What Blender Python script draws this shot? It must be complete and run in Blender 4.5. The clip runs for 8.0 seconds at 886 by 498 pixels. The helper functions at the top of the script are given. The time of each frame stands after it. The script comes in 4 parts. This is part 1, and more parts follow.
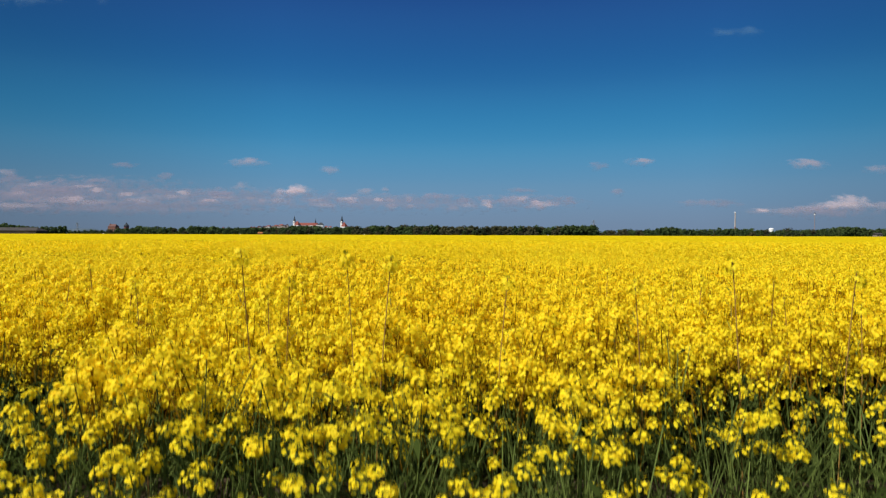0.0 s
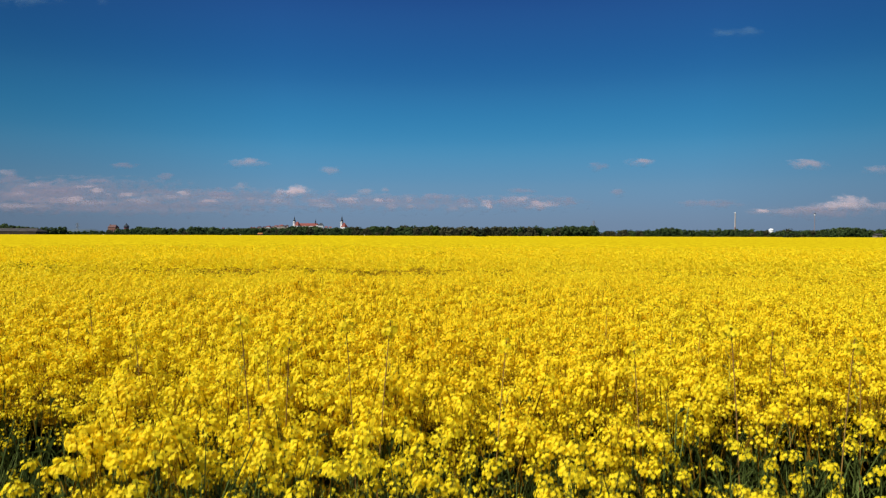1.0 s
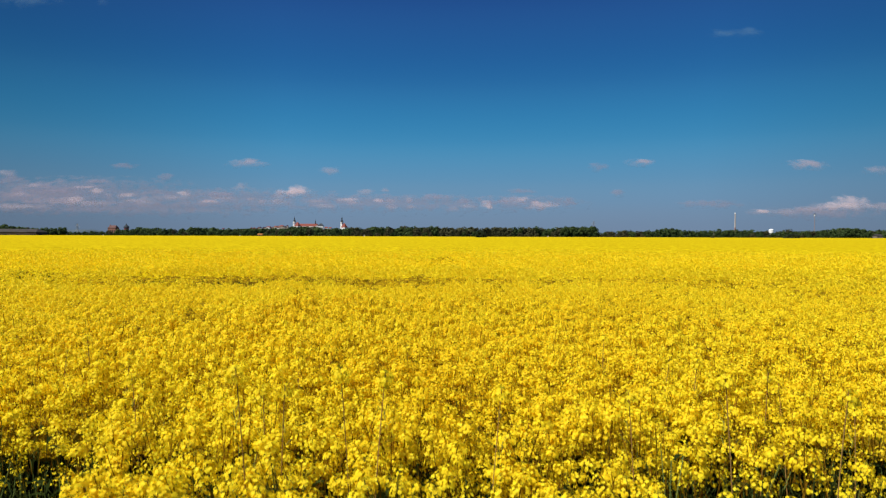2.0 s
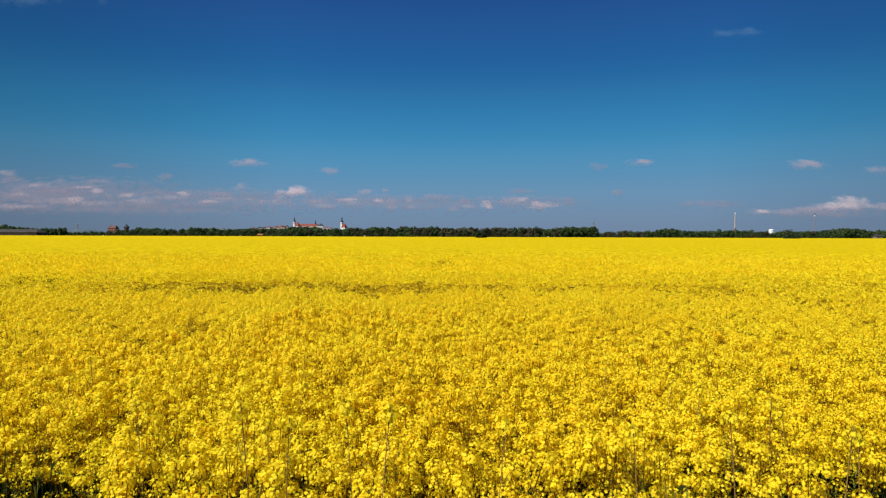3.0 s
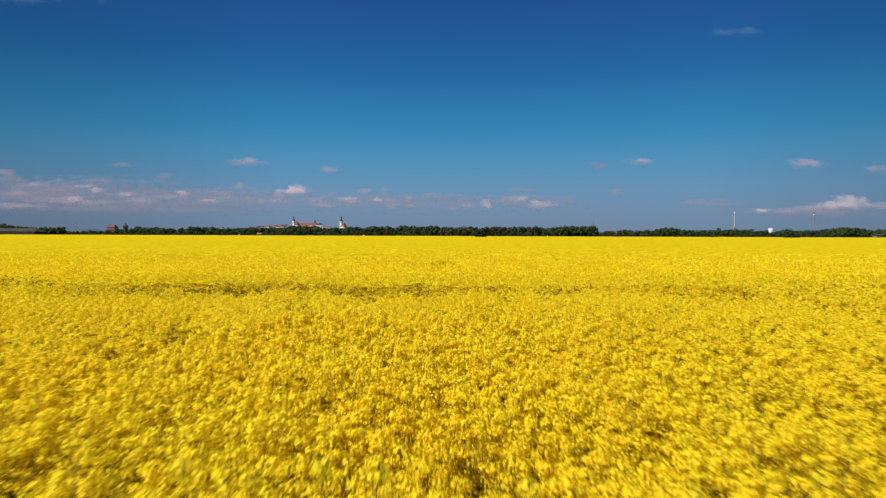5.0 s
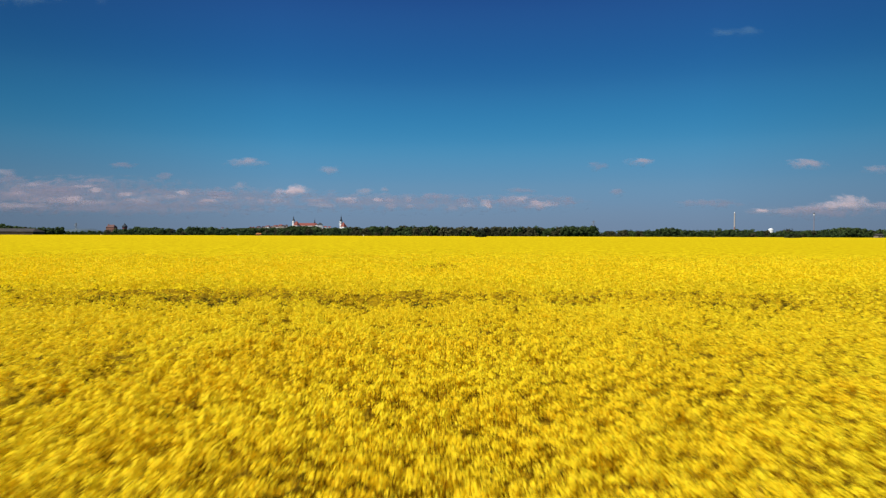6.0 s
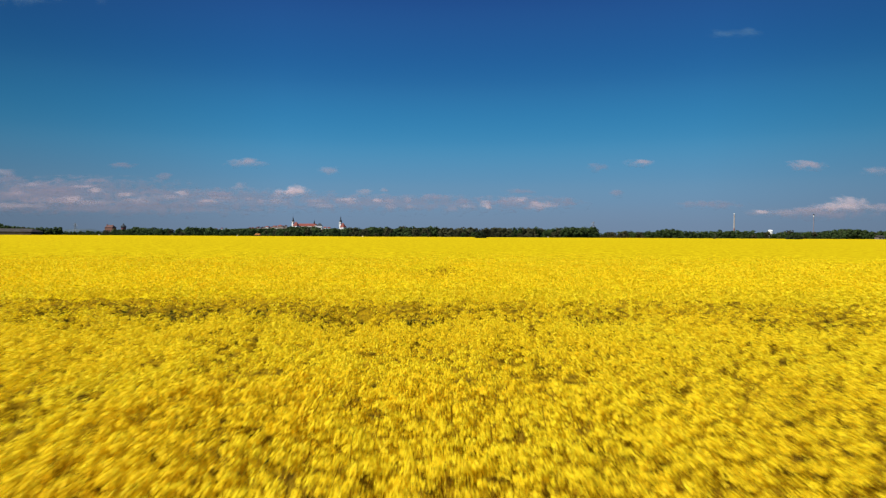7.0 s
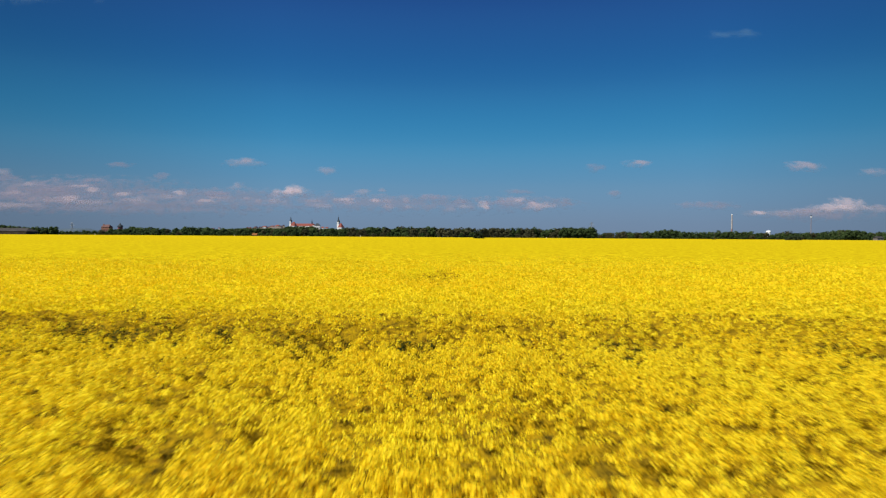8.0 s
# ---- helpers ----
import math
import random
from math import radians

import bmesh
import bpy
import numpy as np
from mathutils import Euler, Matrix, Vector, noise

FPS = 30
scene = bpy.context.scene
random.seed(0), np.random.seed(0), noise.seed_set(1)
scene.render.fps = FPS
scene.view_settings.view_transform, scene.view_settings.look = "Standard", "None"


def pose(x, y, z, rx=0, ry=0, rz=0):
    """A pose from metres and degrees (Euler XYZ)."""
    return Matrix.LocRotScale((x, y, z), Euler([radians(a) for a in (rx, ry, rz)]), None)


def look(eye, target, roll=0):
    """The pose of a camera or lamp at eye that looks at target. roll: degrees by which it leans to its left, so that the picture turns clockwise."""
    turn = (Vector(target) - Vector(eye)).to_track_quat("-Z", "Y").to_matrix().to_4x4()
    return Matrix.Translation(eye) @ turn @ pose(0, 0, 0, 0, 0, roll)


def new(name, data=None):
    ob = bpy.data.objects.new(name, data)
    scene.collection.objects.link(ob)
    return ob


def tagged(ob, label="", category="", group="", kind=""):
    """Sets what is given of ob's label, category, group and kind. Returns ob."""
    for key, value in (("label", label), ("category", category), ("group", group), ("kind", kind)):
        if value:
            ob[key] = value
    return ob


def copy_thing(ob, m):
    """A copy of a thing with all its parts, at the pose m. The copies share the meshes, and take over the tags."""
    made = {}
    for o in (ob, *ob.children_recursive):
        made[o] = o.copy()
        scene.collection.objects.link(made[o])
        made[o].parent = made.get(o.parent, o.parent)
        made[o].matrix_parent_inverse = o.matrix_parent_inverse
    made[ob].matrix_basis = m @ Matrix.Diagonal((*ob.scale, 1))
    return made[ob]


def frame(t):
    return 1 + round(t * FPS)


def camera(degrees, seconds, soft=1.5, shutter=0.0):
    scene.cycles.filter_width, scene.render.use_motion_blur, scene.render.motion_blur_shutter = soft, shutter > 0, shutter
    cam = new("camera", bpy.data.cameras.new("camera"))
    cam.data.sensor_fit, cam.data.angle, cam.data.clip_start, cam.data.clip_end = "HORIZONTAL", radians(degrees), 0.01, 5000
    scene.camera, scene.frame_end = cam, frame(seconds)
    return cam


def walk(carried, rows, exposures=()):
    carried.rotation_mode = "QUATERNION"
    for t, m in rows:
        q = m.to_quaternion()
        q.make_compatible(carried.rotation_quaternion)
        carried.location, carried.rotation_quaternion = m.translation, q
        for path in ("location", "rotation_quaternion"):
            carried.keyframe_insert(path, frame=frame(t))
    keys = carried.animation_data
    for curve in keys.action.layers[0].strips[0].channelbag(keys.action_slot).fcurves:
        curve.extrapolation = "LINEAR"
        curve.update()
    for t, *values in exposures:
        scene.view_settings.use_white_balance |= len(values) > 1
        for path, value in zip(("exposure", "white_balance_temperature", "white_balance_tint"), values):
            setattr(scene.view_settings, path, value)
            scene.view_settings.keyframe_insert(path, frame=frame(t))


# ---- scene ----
# ---------------------------------------------------------------- camera
# Lift from beside the field's edge, a short hover, then a flight over the crop.
cam = camera(70.0, 8.0, soft=1.3, shutter=1.0)
EYE = 1.88


def row(t, x, y, up, pitch, yaw=0.0, roll=0.2):
    return (t, pose(x, y, EYE + up, 90 + pitch, 0, yaw) @ pose(0, 0, 0, 0, 0, roll))


walk(cam, [
    row(0.0, 0.000, 0.00, -0.129, -1.305),
    row(0.5, -0.005, 0.00, 0.033, -1.290),
    row(1.0, 0.003, 0.00, 0.158, -1.270),
    row(1.5, 0.033, 0.00, 0.269, -1.240),
    row(2.0, 0.025, 0.00, 0.382, -1.235),
    row(2.5, 0.010, 0.00, 0.474, -1.230),
    row(3.0, 0.003, 0.00, 0.537, -1.228),
    row(3.5, 0.000, 0.00, 0.559, -1.228),
    row(4.0, -0.002, 0.00, 0.559, -1.228),
    row(4.2, -0.003, 0.03, 0.559, -1.240),
    row(4.5, -0.006, 0.17, 0.558, -1.270),
    row(5.0, -0.016, 0.66, 0.558, -1.310, -0.05),
    row(5.5, -0.034, 1.43, 0.560, -1.305, -0.06),
    row(6.0, -0.052, 2.28, 0.580, -1.300, -0.06),
    row(6.5, -0.073, 3.17, 0.605, -1.270, -0.07, 0.25),
    row(7.0, -0.094, 4.10, 0.630, -1.230, -0.10, 0.30),
    row(7.5, -0.117, 5.05, 0.655, -1.220, -0.19, 0.35),
    row(8.0, -0.140, 6.01, 0.680, -1.210, -0.29, 0.40),
])

# ---------------------------------------------------------------- sky and sun
SUN_ELEVATION, SUN_AZIMUTH = 55.0, 238.0   # azimuth clockwise from the view's heading
world = bpy.data.worlds.new("sky")
scene.world = world
world.use_nodes = True
wn, wl = world.node_tree.nodes, world.node_tree.links
background = wn["Background"]
sky = wn.new("ShaderNodeTexSky")
sky.sky_type, sky.sun_disc = "NISHITA", False
sky.sun_elevation, sky.sun_rotation = radians(SUN_ELEVATION), radians(SUN_AZIMUTH)
sky.air_density, sky.dust_density, sky.ozone_density = 1.0, 0.6, 3.0
scale_sky = wn.new("ShaderNodeVectorMath")
scale_sky.operation = "SCALE"
scale_sky.inputs["Scale"].default_value = 0.09
coords = wn.new("ShaderNodeTexCoord")
split = wn.new("ShaderNodeSeparateXYZ")
haze = wn.new("ShaderNodeValToRGB")     # hazy band at the horizon, deep blue above
haze.color_ramp.interpolation = "CARDINAL"
stops = ((0.000, (0.168, 0.240, 0.355)), (0.045, (0.160, 0.275, 0.420)), (0.085, (0.118, 0.285, 0.465)),
         (0.145, (0.052, 0.250, 0.470)), (0.230, (0.023, 0.150, 0.370)), (0.335, (0.017, 0.084, 0.280)),
         (0.420, (0.014, 0.064, 0.230)))
ramp = haze.color_ramp
ramp.elements[0].position, ramp.elements[0].color = stops[0][0], (*stops[0][1], 1)
ramp.elements[1].position, ramp.elements[1].color = stops[-1][0], (*stops[-1][1], 1)
for place, tone in stops[1:-1]:
    ramp.elements.new(place).color = (*tone, 1)
reach = wn.new("ShaderNodeMapRange")    # the plain sky model takes over overhead
reach.inputs["From Min"].default_value, reach.inputs["From Max"].default_value = 0.36, 0.75
blend = wn.new("ShaderNodeMix")
blend.data_type = "RGBA"
wl.new(coords.outputs["Generated"], split.inputs[0])
wl.new(split.outputs["Z"], haze.inputs[0])
wl.new(split.outputs["Z"], reach.inputs["Value"])
wl.new(sky.outputs[0], scale_sky.inputs[0])
wl.new(reach.outputs[0], blend.inputs["Factor"])
side = wn.new("ShaderNodeMapRange")     # the sky deepens to both sides, most on the left
side.inputs["From Min"].default_value, side.inputs["From Max"].default_value = -0.60, 0.60
flank = wn.new("ShaderNodeValToRGB")
flank.color_ramp.interpolation = "B_SPLINE"
for place, tone in ((0.25, 0.97), (0.5, 1.17), (0.75, 1.10)):
    flank.color_ramp.elements.new(place).color = (tone, tone, tone, 1)
flank.color_ramp.elements[0].color, flank.color_ramp.elements[-1].color = (0.64, 0.64, 0.64, 1), (0.78, 0.78, 0.78, 1)
deepen = wn.new("ShaderNodeVectorMath")
deepen.operation = "SCALE"
wl.new(split.outputs["X"], side.inputs["Value"])
wl.new(haze.outputs[0], deepen.inputs[0])
wl.new(side.outputs[0], flank.inputs[0])
wl.new(flank.outputs[0], deepen.inputs["Scale"])
wl.new(deepen.outputs[0], blend.inputs["A"])
wl.new(scale_sky.outputs[0], blend.inputs["B"])
wl.new(blend.outputs["Result"], background.inputs["Color"])
background.inputs["Strength"].default_value = 0.85
scene.view_settings.exposure = 0.23

lamp = bpy.data.lights.new("sun", "SUN")
lamp.energy, lamp.angle, lamp.color = 5.0, radians(0.53), (1.0, 0.955, 0.88)
sun = new("sun", lamp)
az, el = radians(SUN_AZIMUTH), radians(SUN_ELEVATION)
toward = Vector((math.sin(az) * math.cos(el), math.cos(az) * math.cos(el), math.sin(el)))
sun.matrix_world = look(toward * 60, (0, 0, 0))

# ---------------------------------------------------------------- materials


def material(name, rough=0.7):
    m = bpy.data.materials.new(name)
    m.use_nodes = True
    bsdf = m.node_tree.nodes["Principled BSDF"]
    bsdf.inputs["Roughness"].default_value = rough
    return m, m.node_tree.nodes, m.node_tree.links, bsdf


def mottled(name, dark, light, scale, rough=0.8, bump=0.0, fine=6.0, source="Object", detail=5.0, shine=0.15):
    """Two colours mixed by noise at two sizes, with fine relief."""
    m, n, l, bsdf = material(name, rough)
    bsdf.inputs["Specular IOR Level"].default_value = shine
    where = n.new("ShaderNodeTexCoord")
    big, small = n.new("ShaderNodeTexNoise"), n.new("ShaderNodeTexNoise")
    big.inputs["Scale"].default_value, small.inputs["Scale"].default_value = scale, scale * fine
    big.inputs["Detail"].default_value = detail
    add = n.new("ShaderNodeMath")
    add.operation = "MULTIPLY_ADD"
    add.inputs[1].default_value = 0.45
    lift = n.new("ShaderNodeMapRange")
    lift.inputs["From Min"].default_value, lift.inputs["From Max"].default_value = 0.50, 0.95
    mix = n.new("ShaderNodeMix")
    mix.data_type = "RGBA"
    mix.inputs["A"].default_value, mix.inputs["B"].default_value = (*dark, 1), (*light, 1)
    for tex in (big, small):
        l.new(where.outputs[source], tex.inputs["Vector"])
    l.new(small.outputs["Fac"], add.inputs[0])
    l.new(big.outputs["Fac"], add.inputs[2])
    l.new(add.outputs[0], lift.inputs["Value"])
    l.new(lift.outputs[0], mix.inputs["Factor"])
    l.new(mix.outputs["Result"], bsdf.inputs["Base Color"])
    if bump:
        relief = n.new("ShaderNodeBump")
        relief.inputs["Strength"].default_value, relief.inputs["Distance"].default_value = 0.8, bump
        l.new(small.outputs["Fac"], relief.inputs["Height"])
        l.new(relief.outputs[0], bsdf.inputs["Normal"])
    return m


def leafy(name, dark, light, through_share=0.35, rough=0.55, patch=0.6, shine=0.12, tint=(1, 1, 1)):
    """Thin plant tissue: varies piece by piece and by patches, and lets light through."""
    m, n, l, bsdf = material(name, rough)
    geo, where, noise_tex = n.new("ShaderNodeNewGeometry"), n.new("ShaderNodeTexCoord"), n.new("ShaderNodeTexNoise")
    noise_tex.inputs["Scale"].default_value = patch
    l.new(where.outputs["Object"], noise_tex.inputs["Vector"])
    add = n.new("ShaderNodeMath")
    add.operation = "MULTIPLY_ADD"
    add.inputs[1].default_value = 0.6
    l.new(geo.outputs["Random Per Island"], add.inputs[0])
    l.new(noise_tex.outputs["Fac"], add.inputs[2])
    lift = n.new("ShaderNodeMapRange")
    lift.inputs["From Min"].default_value, lift.inputs["From Max"].default_value = 0.35, 1.2
    l.new(add.outputs[0], lift.inputs["Value"])
    mix = n.new("ShaderNodeMix")
    mix.data_type = "RGBA"
    mix.inputs["A"].default_value, mix.inputs["B"].default_value = (*dark, 1), (*light, 1)
    l.new(lift.outputs[0], mix.inputs["Factor"])
    l.new(mix.outputs["Result"], bsdf.inputs["Base Color"])
    thin = n.new("ShaderNodeBsdfTranslucent")
    deepen = n.new("ShaderNodeVectorMath")      # light that has passed through is more saturated
    deepen.operation = "MULTIPLY"
    deepen.inputs[1].default_value = tint
    l.new(mix.outputs["Result"], deepen.inputs[0])
    l.new(deepen.outputs[0], thin.inputs["Color"])
    both = n.new("ShaderNodeMixShader")
    both.inputs[0].default_value = through_share
    l.new(bsdf.outputs[0], both.inputs[1])
    l.new(thin.outputs[0], both.inputs[2])
    l.new(both.outputs[0], n["Material Output"].inputs["Surface"])
    bsdf.inputs["Specular IOR Level"].default_value = shine
    return m


PETAL = leafy("rapeseed petal", (0.92, 0.660, 0.012), (0.96, 0.838, 0.026), 0.42, 0.6, tint=(1.0, 0.93, 0.6))
BUD = leafy("rapeseed bud", (0.34, 0.32, 0.02), (0.60, 0.50, 0.02), 0.2)
STEM = leafy("rapeseed stem", (0.026, 0.042, 0.010), (0.150, 0.195, 0.045), 0.1, 0.7, shine=0.05)
# brown stalks within the bloom, amber shade between the heads mixed into the colour
PEDICEL = leafy("amber-shaded flower stalk", (0.170, 0.088, 0.008), (0.30, 0.17, 0.013), 0.2, 0.8, shine=0.0)
# darker than living leaves: shade deep in the crop is put into it
LEAF = leafy("shade-dark rapeseed leaf", (0.012, 0.020, 0.005), (0.044, 0.062, 0.013), 0.25, 0.8, shine=0.0)
STALK = leafy("old brown stalk", (0.24, 0.130, 0.035), (0.36, 0.215, 0.06), 0.0, 0.8, shine=0.0)
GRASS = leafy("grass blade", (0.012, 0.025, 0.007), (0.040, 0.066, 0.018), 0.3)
BUSH_LEAF = leafy("dark bush foliage", (0.008, 0.015, 0.006), (0.024, 0.036, 0.014), 0.1, 0.7, 0.3)
TREE_LEAF = leafy("tree foliage", (0.034, 0.060, 0.018), (0.070, 0.104, 0.032), 0.35, 0.8, 0.03)
BARE_TWIG = leafy("half-bare tree foliage", (0.052, 0.056, 0.025), (0.092, 0.088, 0.042), 0.35, 0.8, 0.03)
BARK = mottled("bark", (0.05, 0.04, 0.03), (0.12, 0.10, 0.08), 3.0, 0.9)
SOIL = mottled("field soil", (0.040, 0.030, 0.020), (0.085, 0.064, 0.042), 1.3, 0.95, 0.02, 12, shine=0.0)
CANOPY = mottled("distant rapeseed bloom", (0.38, 0.258, 0.004), (0.63, 0.490, 0.009), 2.2, 0.9, 0.10, 5, shine=0.0)
# amber shade below the flower heads is put into this mottled brown
UNDER = mottled("lower shoots with amber shade", (0.070, 0.048, 0.007), (0.44, 0.28, 0.006), 5.0, 0.9, 0.05, 5, shine=0.0)
# ---------------------------------------------------------------- helpers for building


def part(name, bm, mat, parent=None, label=""):
    """A bmesh (or a ready mesh) as one object, under parent if there is one."""
    if isinstance(bm, bmesh.types.BMesh):
        me = bpy.data.meshes.new(name)
        bm.to_mesh(me)
        bm.free()
    else:
        me = bm
    if mat is not None and not me.materials:
        me.materials.append(mat)
    ob = new(name, me)
    ob.parent = parent
    if label:
        tagged(ob, label)
    return ob


def thing(name, label, category, m=None, group="", kind=""):
    ob = new(name)
    ob.matrix_world = m if m is not None else Matrix()
    return tagged(ob, label, category, group, kind)


def quad_mesh(name, verts, slots, mats):
    """A mesh of loose quads: verts (n, 4, 3), one material slot a quad."""
    n = len(verts)
    me = bpy.data.meshes.new(name)
    me.vertices.add(n * 4)
    me.vertices.foreach_set("co", np.ascontiguousarray(verts, dtype=np.float32).ravel())
    me.loops.add(n * 4)
    me.loops.foreach_set("vertex_index", np.arange(n * 4, dtype=np.int32))
    me.polygons.add(n)
    me.polygons.foreach_set("loop_start", np.arange(0, n * 4, 4, dtype=np.int32))
    for mat in mats:
        me.materials.append(mat)
    me.polygons.foreach_set("material_index", np.ascontiguousarray(slots, dtype=np.int32))
    me.update(calc_edges=True)
    return me


def grid_mesh(name, xs, ys, zs, mat):
    """A sheet over arrays of one shape (rows, columns)."""
    r, c = xs.shape
    co = np.stack([xs, ys, zs], -1).reshape(-1, 3)
    i = np.arange(r * c).reshape(r, c)
    faces = np.stack([i[:-1, :-1], i[:-1, 1:], i[1:, 1:], i[1:, :-1]], -1).reshape(-1, 4)
    me = bpy.data.meshes.new(name)
    me.from_pydata(co.tolist(), [], faces.tolist())
    me.materials.append(mat)
    me.polygons.foreach_set("use_smooth", [True] * len(faces))
    me.update()
    return me


def box(bm, x0, x1, y0, y1, z0, z1):
    m = Matrix.Translation(((x0 + x1) / 2, (y0 + y1) / 2, (z0 + z1) / 2)) @ Matrix.Diagonal((x1 - x0, y1 - y0, z1 - z0, 1))
    bmesh.ops.create_cube(bm, size=1, matrix=m)


def tube(bm, a, b, ra, rb, sides=6):
    a, b = Vector(a), Vector(b)
    turn = (b - a).to_track_quat("Z", "Y").to_matrix().to_4x4()
    bmesh.ops.create_cone(bm, cap_ends=True, segments=sides, radius1=ra, radius2=rb, depth=(b - a).length,
                          matrix=Matrix.Translation((a + b) / 2) @ turn)


def lathe(bm, profile, sides=10):
    """A turned shape from (radius, height) pairs."""
    rings = []
    for r, z in profile:
        rings.append([bm.verts.new((r * math.cos(2 * math.pi * k / sides), r * math.sin(2 * math.pi * k / sides), z)) for k in range(sides)])
    for lo, hi in zip(rings, rings[1:]):
        for k in range(sides):
            bm.faces.new((lo[k], lo[(k + 1) % sides], hi[(k + 1) % sides], hi[k]))
    bm.faces.new(rings[0][::-1])
    bm.faces.new(rings[-1])


def gable(bm, x0, x1, y0, y1, z0, z1, along="x", hip=0.0, over=0.3):
    """A pitched roof, its ridge along x or y; hip draws in the ridge's ends."""
    x0, x1, y0, y1 = x0 - over, x1 + over, y0 - over, y1 + over
    if along == "x":
        ym = (y0 + y1) / 2
        ridge = [(x0 + hip, ym, z1), (x1 - hip, ym, z1)]
    else:
        xm = (x0 + x1) / 2
        ridge = [(xm, y0 + hip, z1), (xm, y1 - hip, z1)]
    c = [bm.verts.new(p) for p in ((x0, y0, z0), (x1, y0, z0), (x1, y1, z0), (x0, y1, z0))]
    r = [bm.verts.new(p) for p in ridge]
    bm.faces.new(c[::-1])
    if along == "x":
        for f in ((c[0], c[1], r[1], r[0]), (c[2], c[3], r[0], r[1]), (c[1], c[2], r[1]), (c[3], c[0], r[0])):
            bm.faces.new(f)
    else:
        for f in ((c[1], c[2], r[1], r[0]), (c[3], c[0], r[0], r[1]), (c[0], c[1], r[0]), (c[2], c[3], r[1])):
            bm.faces.new(f)


rng = np.random.default_rng(7)
WAVES = rng.normal(size=(14, 2))
WAVES /= np.linalg.norm(WAVES, axis=1)[:, None]
WAVES *= rng.uniform(0.6, 1.8, (14, 1))
PHASE = rng.uniform(0, 6.28, 14)


def rolling(x, y, size, shift=0.0):
    """Smooth uneven field of about -1 to 1, with swells of the given size in metres."""
    k = 2 * math.pi / size
    total = 0
    for (a, b), p in zip(WAVES, PHASE):
        total = total + np.sin(k * (a * x + b * y) + p * (1 + shift))
    return total / 4.2


def smooth(e):
    e = np.clip(e, 0, 1)
    return e * e * (3 - 2 * e)


# ---------------------------------------------------------------- the lie of the field
CROP = 1.35          # height of the bloom above the soil
FIELD_END = 470.0


def edge_line(x):
    """Where the crop begins, ahead of the starting point."""
    return (1.97 + 0.12 * np.sin(2.3 * x + 0.7) + 0.95 * smooth((-x - 1.45) / 0.5)
            + 0.25 * smooth((x - 0.5) / 0.5) + 0.48 * smooth((x - 1.0) / 0.5) - 0.85 * smooth((np.abs(x) - 3.0) / 0.9))


# the crop sags towards a ragged line, behind which it stands full height again
STEP_X = (-22, -11.7, -8.5, -4.8, -1.8, 0.0, 2.3, 5.0, 9.0, 20.0)
STEP_Y = (23.5, 19.0, 17.4, 16.0, 15.5, 15.45, 15.0, 14.4, 13.6, 12.0)
# gaps along that line: place across, half width, depth
GAPS = ((-12.4, 0.45, 0.55), (-11.2, 0.55, 0.6), (-7.6, 0.40, 0.8), (-5.9, 0.34, 0.9), (-5.1, 0.34, 1.0), (-4.4, 0.36, 1.0),
        (-3.4, 0.20, 0.8), (-2.25, 0.20, 0.8), (-1.65, 0.14, 0.7), (-0.70, 0.15, 0.7), (-0.34, 0.19, 1.0), (1.10, 0.13, 0.6),
        (2.40, 0.28, 1.1), (5.00, 0.32, 0.8), (6.0, 0.25, 0.5))
# single gaps elsewhere: place, radius, depth
HOLES = ((-2.05, 9.95, 0.24, 0.9), (-1.55, 10.2, 0.18, 0.8), (0.85, 9.6, 0.16, 0.7), (2.40, 5.20, 0.24, 0.8), (1.85, 7.0, 0.26, 0.8),
         (-3.16, 8.4, 0.24, 0.7), (-3.17, 7.1, 0.18, 0.7), (0.55, 10.6, 0.16, 0.6), (1.25, 12.9, 0.18, 0.6), (8.2, 26.6, 1.1, 0.25), (-10.7, 15.9, 0.55, 0.75), (-9.6, 16.3, 0.35, 0.6),
         (-0.30, 27.5, 0.75, 0.9), (0.18, 27.9, 0.45, 0.5), (0.15, 3.9, 0.14, 0.6), (1.3, 4.4, 0.15, 0.6))


def past_step(x, y):
    """Metres beyond the ragged line."""
    return y - np.interp(x, STEP_X, STEP_Y) - 0.20 * rolling(x, y * 0, 1.7, 0.4)


def sag(x, y):
    """How far the crop lies below its full height before the ragged line, in metres."""
    off = past_step(x, y)
    return (0.17 + 0.07 * rolling(x, y * 0, 2.1, 0.3)) * smooth((off + 7.5) / 6.5) * (1 - smooth((off + 0.15) / 0.3)) * (1 - 0.8 * smooth((x - 0.2) / 1.2))


def hollow(x, y):
    """How deep the bloom sinks in single gaps, along the ragged line and elsewhere (0 to 1)."""
    off = past_step(x, y) + 0.45
    strength = 0.10 * rolling(x, y * 0, 1.4)
    for g, half, deep in GAPS:
        strength = strength + 1.6 * deep * np.exp(-((x - g) / half) ** 2)
    total = np.clip(strength, 0, 1) * np.exp(-np.abs(off / np.where(off < 0, 0.42 + 0.25 * smooth(x - 0.8), 0.45)) ** 4)
    for hx, hy, half, deep in HOLES:
        total = total + deep * np.exp(-((x - hx) / half) ** 2 - ((y - hy) / np.where(hy > 12, 0.07 * hy, half * 1.3)) ** 2)
    small = np.clip(rolling(x, y, 0.9, 0.9) - 1.3, 0, 1) * 0.6 * (1 - smooth((y - 16) / 8))
    return np.clip(total + small, 0, 1)


def bloom_top(x, y):
    front = smooth((y - edge_line(x) + 0.4) / 1.7)
    return CROP * (0.80 + 0.20 * front) + 0.035 * rolling(x, y, 0.9, 0.2) + 0.05 * rolling(x, y, 5.0, 0.6) - 0.75 * hollow(x, y) - sag(x, y)


